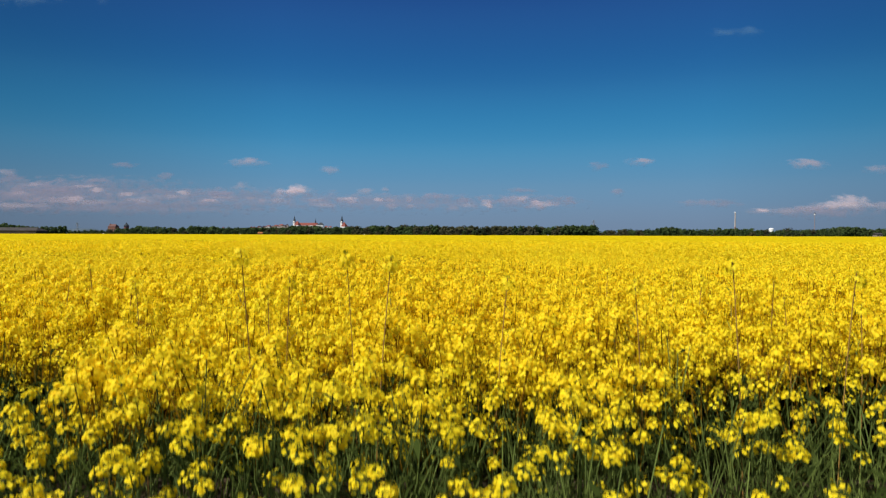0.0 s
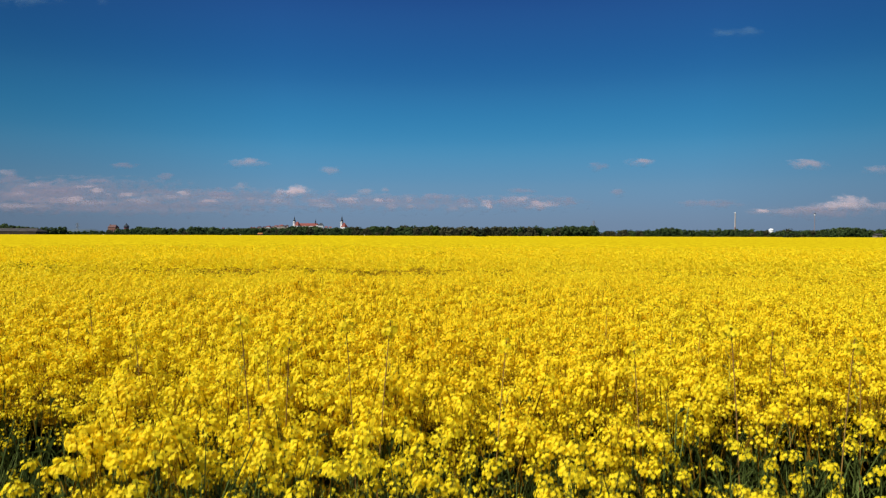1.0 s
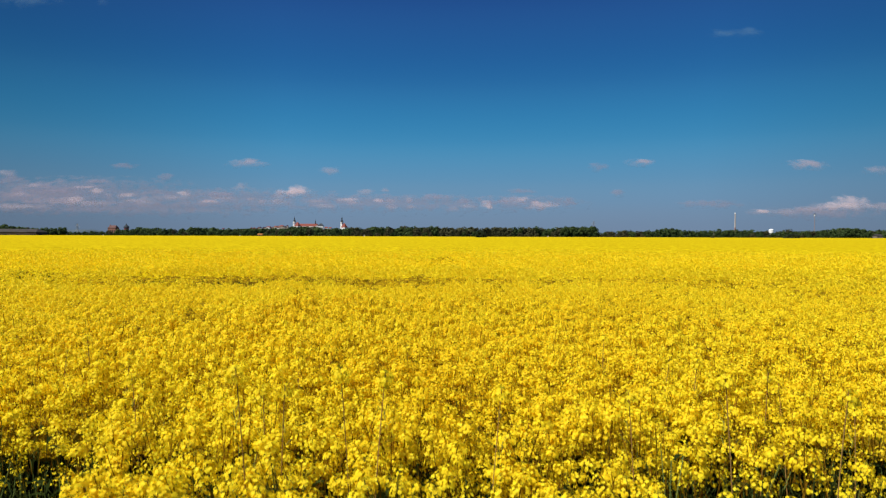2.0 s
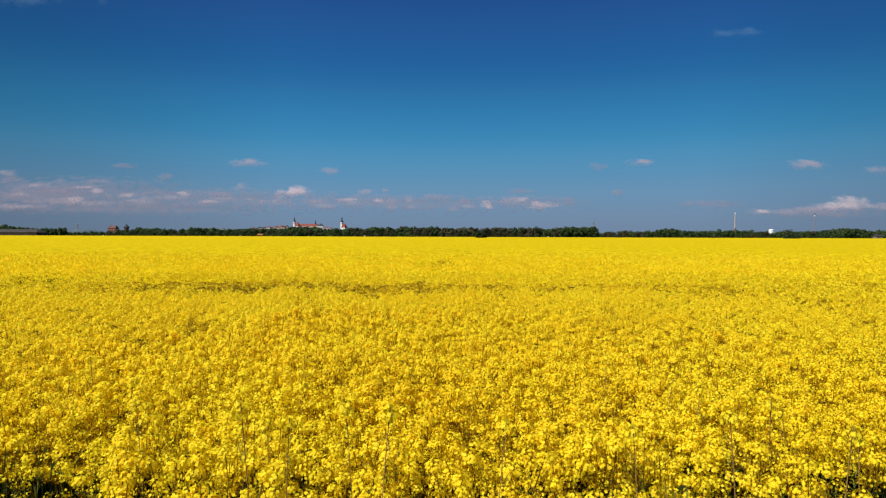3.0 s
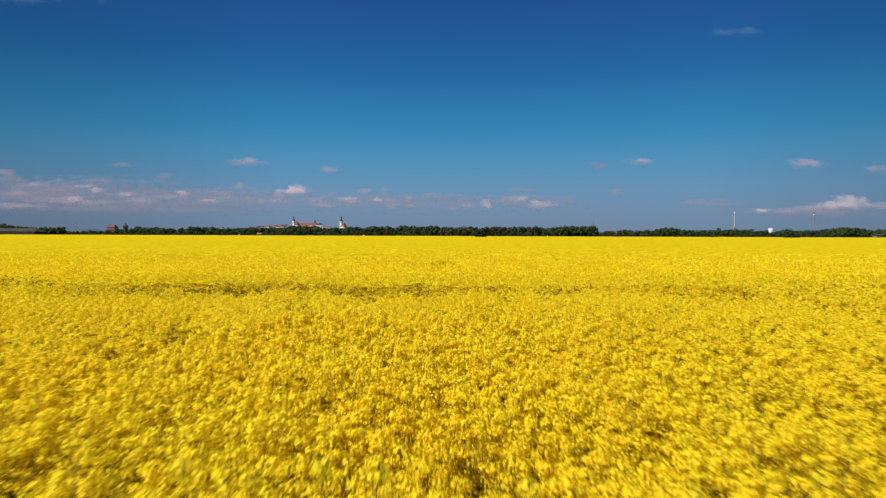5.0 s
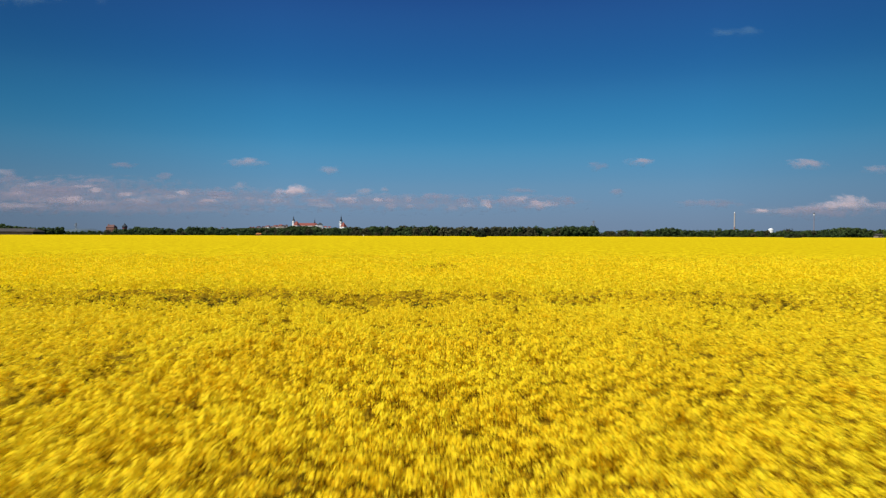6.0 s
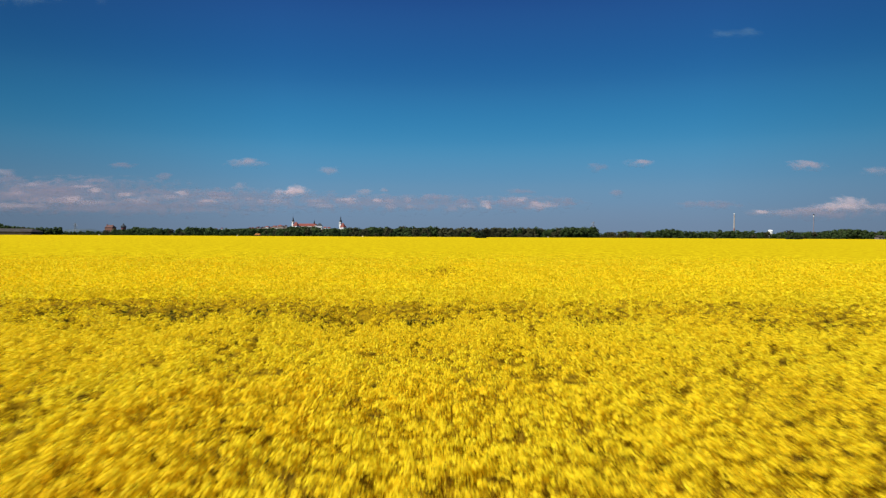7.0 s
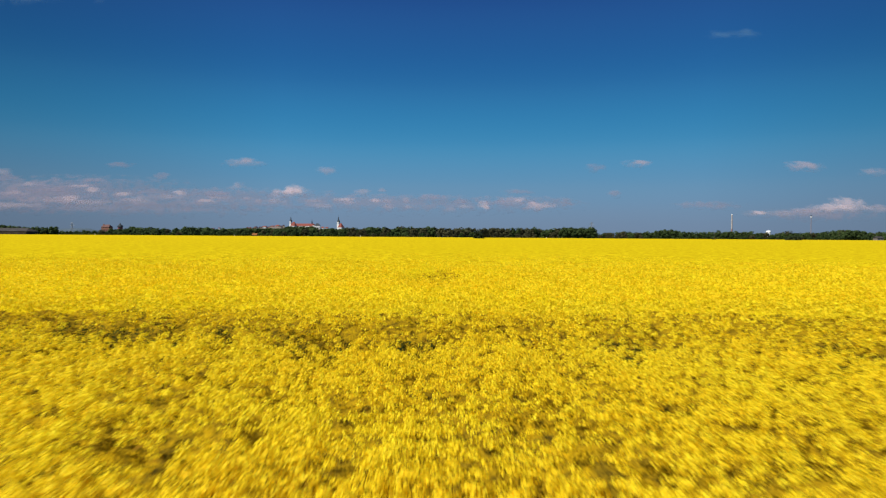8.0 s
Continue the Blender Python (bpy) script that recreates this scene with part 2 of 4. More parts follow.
# ---------------------------------------------------------------- ground
span = 4900
me = grid_mesh("ground", *np.meshgrid(np.linspace(-span, span, 60), np.linspace(-span, span, 60)), np.zeros((60, 60)) - 0.02,
               mottled("rough grass ground", (0.035, 0.055, 0.020), (0.085, 0.095, 0.040), 0.4, 0.95, 0.03, 14))
tagged(part("ground", me, None), "flat green farmland reaching to the horizon", "ground", kind="structure")

xs, ys = np.meshgrid(np.linspace(-460, 460, 90), 0.9 + (FIELD_END - 0.9) * np.linspace(0, 1, 120) ** 2.5)
tagged(part("field_soil", grid_mesh("field_soil", xs, ys, xs * 0 - 0.004, SOIL), None),
       "brown bare soil under the rapeseed crop", "soil", kind="structure")


def half_view(y):
    return 0.74 * y + 0.9


# the distant bloom, to both sides and beyond 17 m
def bloom_sheet():
    rows = 210
    yy = 17 + (FIELD_END - 17) * np.linspace(0, 1, rows) ** 2.3
    xx = np.linspace(-1, 1, 260)
    gx, gy = np.meshgrid(xx, yy)
    gx = gx * (30 + gy * 0.98)
    gz = bloom_top(gx, gy) - 0.015 - 0.30 * (1 - smooth((gy - 17) / 24)) - 0.25 * (1 - smooth((gy - 17) / 4)) + 0.02 * rolling(gx, gy, 3.1)
    parts = [(gx, gy, gz)]
    for side in (-1, 1):
        yy2 = np.linspace(1.6, 18, 60)
        w = np.linspace(0, 1, 80) ** 1.6
        gy2 = np.repeat(yy2[:, None], 80, 1)
        near = half_view(yy2)[:, None] - 0.30 + 1.7 * smooth(1 - (yy2[:, None] - 1.6) / 2.6)
        gx2 = side * (near + (46.6 - near) * w[None])
        share = (gy2 - 1.6) / 16.4
        gy2 = (edge_line(gx2) + 0.80) * (1 - share) + 18 * share
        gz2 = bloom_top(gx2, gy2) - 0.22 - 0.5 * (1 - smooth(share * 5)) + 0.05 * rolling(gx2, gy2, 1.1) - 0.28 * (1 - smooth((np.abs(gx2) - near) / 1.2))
        if side < 0:
            gx2, gy2, gz2 = gx2[:, ::-1], gy2[:, ::-1], gz2[:, ::-1]
        parts.append((gx2, gy2, gz2))
    verts, faces, base = [], [], 0
    for a, b, c in parts:
        r, k = a.shape
        verts.append(np.stack([a, b, c], -1).reshape(-1, 3))
        i = base + np.arange(r * k).reshape(r, k)
        faces.append(np.stack([i[:-1, :-1], i[:-1, 1:], i[1:, 1:], i[1:, :-1]], -1).reshape(-1, 4))
        base += r * k
    me = bpy.data.meshes.new("distant_bloom")
    me.from_pydata(np.concatenate(verts).tolist(), [], np.concatenate(faces).tolist())
    me.materials.append(CANOPY)
    # the two side sheets get the brown that holds the shade
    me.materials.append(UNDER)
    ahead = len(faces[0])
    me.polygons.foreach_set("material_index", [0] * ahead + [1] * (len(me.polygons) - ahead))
    return me


tagged(part("distant_bloom", bloom_sheet(), None), "endless bright yellow rapeseed in full bloom", "crop field", kind="stuff")

# sheet of lower shoots under the near bloom, amber shade in its colour
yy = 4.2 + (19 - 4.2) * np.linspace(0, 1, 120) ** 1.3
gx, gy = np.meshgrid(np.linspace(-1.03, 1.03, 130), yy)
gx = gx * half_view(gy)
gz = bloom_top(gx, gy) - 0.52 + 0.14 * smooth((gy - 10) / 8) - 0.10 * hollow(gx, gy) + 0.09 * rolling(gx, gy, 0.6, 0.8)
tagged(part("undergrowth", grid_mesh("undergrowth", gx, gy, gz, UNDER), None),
       "amber-brown sheet of lower side shoots with the bloom's shade in its colour", "undergrowth", kind="stuff")

# ---------------------------------------------------------------- rapeseed: the pieces of a flower head
UP = np.array((0.0, 0.0, 1.0))


def unit(v):
    return v / (np.linalg.norm(v) + 1e-9)


def blade(a, b, width, across):
    """A thin quad from a to b."""
    s = unit(across) * width / 2
    return [a - s, a + s, b + s, b - s]


def raceme(r, flowers, detail, size=1.0, stalk=0.35, pods=4, strays=0):
    """Quads and slots (0 petal, 1 bud, 2 stem) of one flower head with its stalk, its tip at the origin:
    open flowers over a dome, and a few strays on their own stalks below."""
    q, s = [], []
    for i in range(flowers + strays):
        f = (i + 0.5) / flowers
        a = i * 2.39996 + r.uniform(-0.4, 0.4)
        out = np.array((math.cos(a), math.sin(a), 0.0))
        if i < flowers:
            polar = 0.30 + 1.75 * math.sqrt(1 - f)
            rad = 0.031 * math.sin(min(polar, 1.75)) * r.uniform(0.85, 1.18)
            high = -0.026 + 0.027 * math.cos(polar) + r.uniform(-0.006, 0.006)
        else:
            polar, rad, high = 1.5, r.uniform(0.020, 0.042), -0.060 - r.uniform(0, 0.075)
        c = out * rad + UP * high
        n = unit(out * math.sin(polar) + UP * (math.cos(polar) + 0.52) + r.normal(0, 0.28, 3))
        u = unit(np.cross(n, r.normal(0, 1, 3)))
        v = np.cross(n, u)
        big = r.uniform(0.0086, 0.0104) * (0.84 if detail == 1 else 1.0)
        if detail == 0:      # one cupped quad for a whole flower
            q.append([c + u * big, c + v * big - n * 0.003, c - u * big, c - v * big - n * 0.003])
            s.append(0)
            continue
        if detail == 1:      # two crossed pairs of petals
            for d, p in ((u, v), (v, -u)):
                lift = n * big * r.uniform(0.0, 0.35)
                q.append([c + d * big - p * big * 0.48 + lift, c + d * big + p * big * 0.48 + lift, c - d * big + p * big * 0.48 + lift, c - d * big - p * big * 0.48 + lift])
                s.append(0)
            continue
        for d, p in ((u, v), (v, -u), (-u, -v), (-v, u)):
            lift = r.uniform(-0.05, 0.45)
            b0, b1 = c - p * big * 0.10, c + p * big * 0.10
            m0, m1 = c + d * big * 0.58 - p * big * 0.52 + n * big * lift * 0.6, c + d * big * 0.58 + p * big * 0.52 + n * big * lift * 0.6
            t0, t1 = c + d * big * 1.05 - p * big * 0.40 + n * big * lift * 0.5, c + d * big * 1.05 + p * big * 0.40 + n * big * lift * 0.5
            q += [[b0, b1, m1, m0], [m0, m1, t1, t0]]
            s += [0, 0]
        q.append(blade(UP * (high - 0.014), c, 0.0013, np.cross(out, UP)))
        s.append(2)
    for i in range(7 if detail == 2 else (3 if detail == 1 else 1)):
        a = i * 2.4
        tip = np.array((math.cos(a) * 0.007, math.sin(a) * 0.007, 0.004 + 0.002 * (i % 3)))
        low = tip - UP * 0.010
        q.append([low, (low + tip) / 2 + np.array((0.0030, 0, 0)), tip, (low + tip) / 2 - np.array((0.0030, 0, 0))])
        s.append(1)
    if detail:
        for i in range(pods):   # young pods and spent flower stalks below the bloom
            a, z = r.uniform(0, 6.28), -0.086 - 0.022 * i
            out = np.array((math.cos(a), math.sin(a), 0.0))
            q.append(blade(UP * z, UP * (z + 0.022) + out * 0.040, 0.0022, np.cross(out, UP)))
            s.append(2)
    if stalk:
        lean = np.array((r.normal(0, 0.05), r.normal(0, 0.05), 0.0))
        for across in ((1.0, 0, 0), (0, 1.0, 0))[: 2 if detail else 1]:
            q.append(blade(lean * stalk * 2 - UP * stalk, UP * 0.0, 0.0045, np.array(across)))
            s.append(2)
    return np.array(q) * size, np.array(s)


def clump(r, pieces, spread, size, flat, jumble=0.5):
    """Far-off bloom: a few cupped quads."""
    q = []
    for i in range(pieces):
        c = r.normal(0, 1, 3) * np.array((spread, spread, spread * 0.55)) - UP * spread * 0.4
        n = unit(np.array((r.normal(0, jumble), r.normal(0, jumble) - 0.3, flat)))
        u = unit(np.cross(n, r.normal(0, 1, 3)))
        v = np.cross(n, u)
        e = size * r.uniform(0.7, 1.25)
        q.append([c + u * e, c + v * e * 0.8 - n * e * 0.35, c - u * e, c - v * e * 0.8 - n * e * 0.35])
    return np.array(q), np.zeros(pieces, int)


def stamp(templates, x, y, z, tilt, grow):
    """Set the templates down at the places, each turned, tilted and scaled by chance."""
    out, slots = [], []
    pick = rng.integers(0, len(templates), len(x))
    for k, (q, s) in enumerate(templates):
        w = np.nonzero(pick == k)[0]
        if not len(w):
            continue
        n = len(w)
        a, b, c = rng.uniform(0, 6.28, n), rng.normal(0, tilt, n), rng.normal(0, tilt, n)
        ca, sa = np.cos(a), np.sin(a)
        g = rng.uniform(*grow, n)
        rot = np.zeros((n, 3, 3), np.float32)
        rot[:, 0, 0], rot[:, 0, 1], rot[:, 1, 0], rot[:, 1, 1], rot[:, 2, 2] = ca, -sa, sa, ca, 1
        rot[:, 0, 2], rot[:, 1, 2] = b, c
        rot[:, 2, 0], rot[:, 2, 1] = -(b * ca + c * sa), -(-b * sa + c * ca)
        rot *= g[:, None, None]
        v = np.einsum("nij,qkj->nqki", rot, q.astype(np.float32))
        v += np.stack([x[w], y[w], z[w]], -1)[:, None, None, :].astype(np.float32)
        out.append(v.reshape(-1, 4, 3))
        slots.append(np.tile(s, n))
    return np.concatenate(out), np.concatenate(slots)


def scatter(y0, y1, per_m2, keep):
    """Even-chance places over the part of the field ahead, kept by a rule."""
    n = int(per_m2 * (y1 - y0) * 2 * half_view(y1))
    x, y = rng.uniform(-1, 1, n) * half_view(y1), rng.uniform(y0, y1, n)
    ok = (np.abs(x) < half_view(y)) & keep(x, y)
    return x[ok], y[ok]


def path_gap(x, y):
    """Distance from the line of flight."""
    return np.hypot(x + 0.023 * np.clip(y, 0, 6), y - np.clip(y, 0, 6))


def thin_out(x, y):
    return rng.uniform(0, 1, len(x)) > hollow(x, y)


HERO_END = 2.9     # the plants in front of this stand as single things

r = np.random.default_rng(3)
near_heads = [raceme(r, int(r.integers(28, 36)), 1, r.uniform(0.95, 1.15), 0.26, 3, 2) for _ in range(16)]
near_small = [raceme(r, int(r.integers(8, 15)), 0, r.uniform(0.75, 0.9), 0.16, 0, 2) for _ in range(8)]
flown_heads = [raceme(r, int(r.integers(28, 36)), 0, r.uniform(0.88, 1.04), 0.22, 0, 2) for _ in range(12)]
flown_small = [raceme(r, int(r.integers(8, 13)), 0, r.uniform(0.9, 1.1), 0.0) for _ in range(8)]
mid_heads = [raceme(r, int(r.integers(15, 18)), 0, r.uniform(1.0, 1.18), 0.0) for _ in range(12)]
far_heads = [clump(r, 5, 0.021, 0.0180, 0.45, 0.7) for _ in range(12)]
wide_heads = [clump(r, 3, 0.032, 0.0245, 0.42, 0.7) for _ in range(12)]

pieces = []


def sow(heads, y0, y1, per_m2, keep, sink, low=0.0, tilt=0.16, grow=(0.8, 1.2), shoots=1, reach=0.0, rise=0.0):
    """Flower heads over the field; with shoots, so many a plant, gathered within its reach and lower towards its rim."""
    x, y = scatter(y0, y1, per_m2 / shoots, keep)
    up = rng.normal(0, rise, len(x))
    x, y, up = np.repeat(x, shoots), np.repeat(y, shoots), np.repeat(up, shoots)
    dx, dy = rng.normal(0, reach, len(x)), rng.normal(0, reach, len(x))
    x, y = x + dx, y + dy
    ok = thin_out(x, y)
    x, y, up, out = x[ok], y[ok], up[ok], np.hypot(dx, dy)[ok]
    z = bloom_top(x, y) + up - 0.75 * out - low - np.abs(rng.normal(0, sink, len(x)))
    pieces.append(stamp(heads, x, y, z, tilt, grow))


chance = lambda x, share: rng.uniform(0, 1, len(x)) < share
behind_front = lambda x, y: chance(x, smooth((y - edge_line(x) - 0.20) / 1.00))
standing = lambda x, y: (y < 5.2) & (path_gap(x, y) < 5.0) & behind_front(x, y)
flown = lambda x, y: (y >= 5.2) & (path_gap(x, y) < 3.6)
middle = lambda x, y: ((y >= 5.2) & (path_gap(x, y) >= 3.6) | (path_gap(x, y) >= 5.0)) & behind_front(x, y) & chance(x, 1 - smooth((path_gap(x, y) - 7.0) / 6))
farther = lambda x, y: chance(x, smooth((path_gap(x, y) - 7.0) / 6)) & chance(x, 1 - smooth((path_gap(x, y) - 18) / 10))
farthest = lambda x, y: chance(x, smooth((path_gap(x, y) - 18) / 10)) & chance(x, 1.0 - smooth((path_gap(x, y) - 28) / 18))
sow(near_heads, 2.0, 3.4, 195, standing, 0.05, shoots=3, reach=0.040, rise=0.055)
sow(flown_heads, 3.4, 5.2, 200, standing, 0.05, shoots=3, reach=0.040, rise=0.055)
sow(near_small, 2.3, 5.2, 150, standing, 0.13, 0.12)
sow(flown_small, HERO_END - 0.3, 5.2, 225, standing, 0.16, 0.10)
sow(flown_heads, 5.0, 9.8, 195, flown, 0.05, shoots=3, reach=0.040, rise=0.055)
sow(flown_small, 5.0, 9.8, 195, flown, 0.16, 0.10)
sow(mid_heads, HERO_END, 20.0, 170, middle, 0.08, shoots=3, reach=0.042, rise=0.05)
sow(far_heads, 5.0, 34.0, 100, farther, 0.08, shoots=4, reach=0.05, rise=0.05)
sow(wide_heads, 20.0, 52.0, 66, farthest, 0.06)

# bare brown flower stalks, their bloom spent, showing between the heads
spent = []
for i in range(8):
    q, s = [], []
    lean = np.array((r.normal(0, 0.05), r.normal(0, 0.05), 0.0))
    for across in ((1.0, 0, 0), (0, 1.0, 0)):
        q.append(blade(lean - UP * 0.42, np.zeros(3), 0.0044, np.array(across)))
        s.append(2)
    for k in range(7):
        a, z = r.uniform(0, 6.28), -0.03 - 0.026 * k
        out = np.array((math.cos(a), math.sin(a), 0.0))
        q.append(blade(UP * z, UP * (z + 0.040) + out * 0.020, 0.0026, np.cross(out, UP)))
        s.append(2)
    spent.append((np.array(q), np.array(s)))
x, y = scatter(2.0, 9.0, 5, lambda x, y: behind_front(x, y) & (path_gap(x, y) < 8))
pieces.append(stamp(spent, x, y, bloom_top(x, y) + rng.normal(-0.02, 0.04, len(x)), 0.10, (0.8, 1.2)))

# single heads left standing in the thin strip
x, y = scatter(11.5, 21.0, 70, lambda x, y: chance(x, 1.6 * hollow(x, y) * (1 - 0.95 * hollow(x, y))))
pieces.append(stamp(mid_heads, x, y, bloom_top(x, y) + 0.75 * hollow(x, y) - np.abs(rng.normal(0.04, 0.10, len(x))), 0.16, (0.9, 1.2)))

# the bloom to both sides of the strip ahead
n = 9000
x, y = rng.uniform(-10, 10, n), rng.uniform(1.5, 13, n)
ok = (np.abs(x) > half_view(y)) & behind_front(x, y)
x, y = x[ok], y[ok]
pieces.append(stamp(far_heads, x, y, bloom_top(x, y) - np.abs(rng.normal(0, 0.07, len(x))), 0.16, (1.2, 1.8)))

# stems and leaves from the soil up to the near bloom
thicket = []
for i in range(9):
    q, s = [], []
    lean = np.array((r.normal(0, 0.34), r.normal(0, 0.34), 1.02))
    for across in ((1.0, 0, 0), (0, 1.0, 0)):
        q.append(blade(np.zeros(3), lean, 0.0046, np.array(across)))
        s.append(4)
    for k in range(4):
        a, h = r.uniform(0, 6.28), r.uniform(0.35, 0.75)
        q.append(blade(lean * h, lean * h + np.array((math.cos(a) * 0.15, math.sin(a) * 0.15, 0.34)), 0.0036, np.array((-math.sin(a), math.cos(a), 0))))
        s.append(4)
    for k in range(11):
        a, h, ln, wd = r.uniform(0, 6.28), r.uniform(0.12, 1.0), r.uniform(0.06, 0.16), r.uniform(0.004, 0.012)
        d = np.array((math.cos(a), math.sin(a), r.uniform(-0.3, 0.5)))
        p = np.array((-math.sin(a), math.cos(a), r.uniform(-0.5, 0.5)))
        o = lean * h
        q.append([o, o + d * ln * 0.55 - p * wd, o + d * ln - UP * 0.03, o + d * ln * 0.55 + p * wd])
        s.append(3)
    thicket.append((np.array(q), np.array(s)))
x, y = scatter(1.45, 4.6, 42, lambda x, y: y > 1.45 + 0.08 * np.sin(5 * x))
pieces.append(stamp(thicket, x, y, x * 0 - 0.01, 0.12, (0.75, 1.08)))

n = 2600
x, y = rng.uniform(-10, 10, n), rng.uniform(1.2, 3.2, n)
ok = (np.abs(x) > half_view(y)) & (y > edge_line(x) - 0.15)
x, y = x[ok], y[ok]
pieces.append(stamp(thicket, x, y, x * 0 - 0.01, 0.12, (0.75, 1.08)))

# leaves under the bloom that the flight passes over
x, y = scatter(HERO_END, 9.4, 9, lambda x, y: (path_gap(x, y) < 4.0) & behind_front(x, y))
z = bloom_top(x, y) - rng.uniform(0.28, 0.60, len(x))
leaf_set = []
for i in range(8):
    d = unit(np.array((r.normal(), r.normal(), r.uniform(-0.2, 0.9))))
    p = unit(np.cross(d, UP))
    ln, wd = r.uniform(0.06, 0.13), r.uniform(0.006, 0.014)
    o = np.zeros(3)
    leaf_set.append((np.array([[o, d * ln * 0.5 - p * wd, d * ln - UP * 0.02, d * ln * 0.5 + p * wd]]), np.array([3])))
pieces.append(stamp(leaf_set, x, y, z, 0.2, (0.8, 1.4)))
# and leaves filling the thin strip's gaps, its shade put into their dark green
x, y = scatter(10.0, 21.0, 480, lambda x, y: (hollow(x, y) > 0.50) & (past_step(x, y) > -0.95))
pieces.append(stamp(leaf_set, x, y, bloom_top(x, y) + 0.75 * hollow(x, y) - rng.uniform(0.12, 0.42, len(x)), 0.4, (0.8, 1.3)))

# stems and leaves in the single gaps near by
x, y = scatter(2.6, 13.0, 90, lambda x, y: hollow(x, y) > 0.22)
pieces.append(stamp(leaf_set, x, y, bloom_top(x, y) + 0.45 * hollow(x, y) - rng.uniform(0.12, 0.45, len(x)), 0.3, (0.45, 0.75)))

# brown pieces there, a little below the bloom around; their brown is painted shade
brown_set = [(q * np.array((1.0, 1.0, 1.3)), np.array([2 if i else 3])) for i, (q, s) in enumerate(leaf_set)]
x, y = scatter(10.0, 30.5, 170, lambda x, y: chance(x, 1.7 * hollow(x, y) - 0.3))
pieces.append(stamp(brown_set, x, y, bloom_top(x, y) + 0.75 * hollow(x, y) - rng.uniform(0.10, 0.50, len(x)), 0.3, (0.8, 1.3)))

# stems on the face of the step, their shade put into the same brown
x, y = scatter(10.0, 21.0, 100, lambda x, y: (np.abs(past_step(x, y) - 0.02) < 0.20) & (sag(x, y - 0.6) > 0.10))
pieces.append(stamp(brown_set, x, y, CROP - rng.uniform(0.16, 0.42, len(x)), 0.3, (0.8, 1.3)))

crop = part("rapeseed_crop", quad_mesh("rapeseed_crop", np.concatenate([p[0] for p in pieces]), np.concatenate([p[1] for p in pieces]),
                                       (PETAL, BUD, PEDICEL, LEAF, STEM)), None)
tagged(crop, "dense yellow rapeseed flower heads on green stems", "rapeseed crop", kind="stuff")
pieces = None

# ---------------------------------------------------------------- the plants at the field's edge, one by one


def leaf_quads(r, base, heading, ln, wd):
    d = np.array((math.cos(heading), math.sin(heading), r.uniform(0.1, 0.7)))
    p = unit(np.cross(d, UP))
    mid, tip = base + d * ln * 0.5, base + d * ln - UP * ln * 0.25
    q3 = base + d * ln * 0.8 - UP * ln * 0.08
    return [[base - p * wd * 0.15, base + p * wd * 0.15, mid + p * wd, mid - p * wd],
            [mid - p * wd, mid + p * wd, q3 + p * wd * 0.6, q3 - p * wd * 0.6],
            [q3 - p * wd * 0.6, q3 + p * wd * 0.6, tip + p * wd * 0.05, tip - p * wd * 0.05]]


def stem_tube(bm, points, r0, r1):
    for k, (a, b) in enumerate(zip(points, points[1:])):
        f, g = k / (len(points) - 1), (k + 1) / (len(points) - 1)
        tube(bm, a, b, r0 + (r1 - r0) * f, r0 + (r1 - r0) * g, 4)


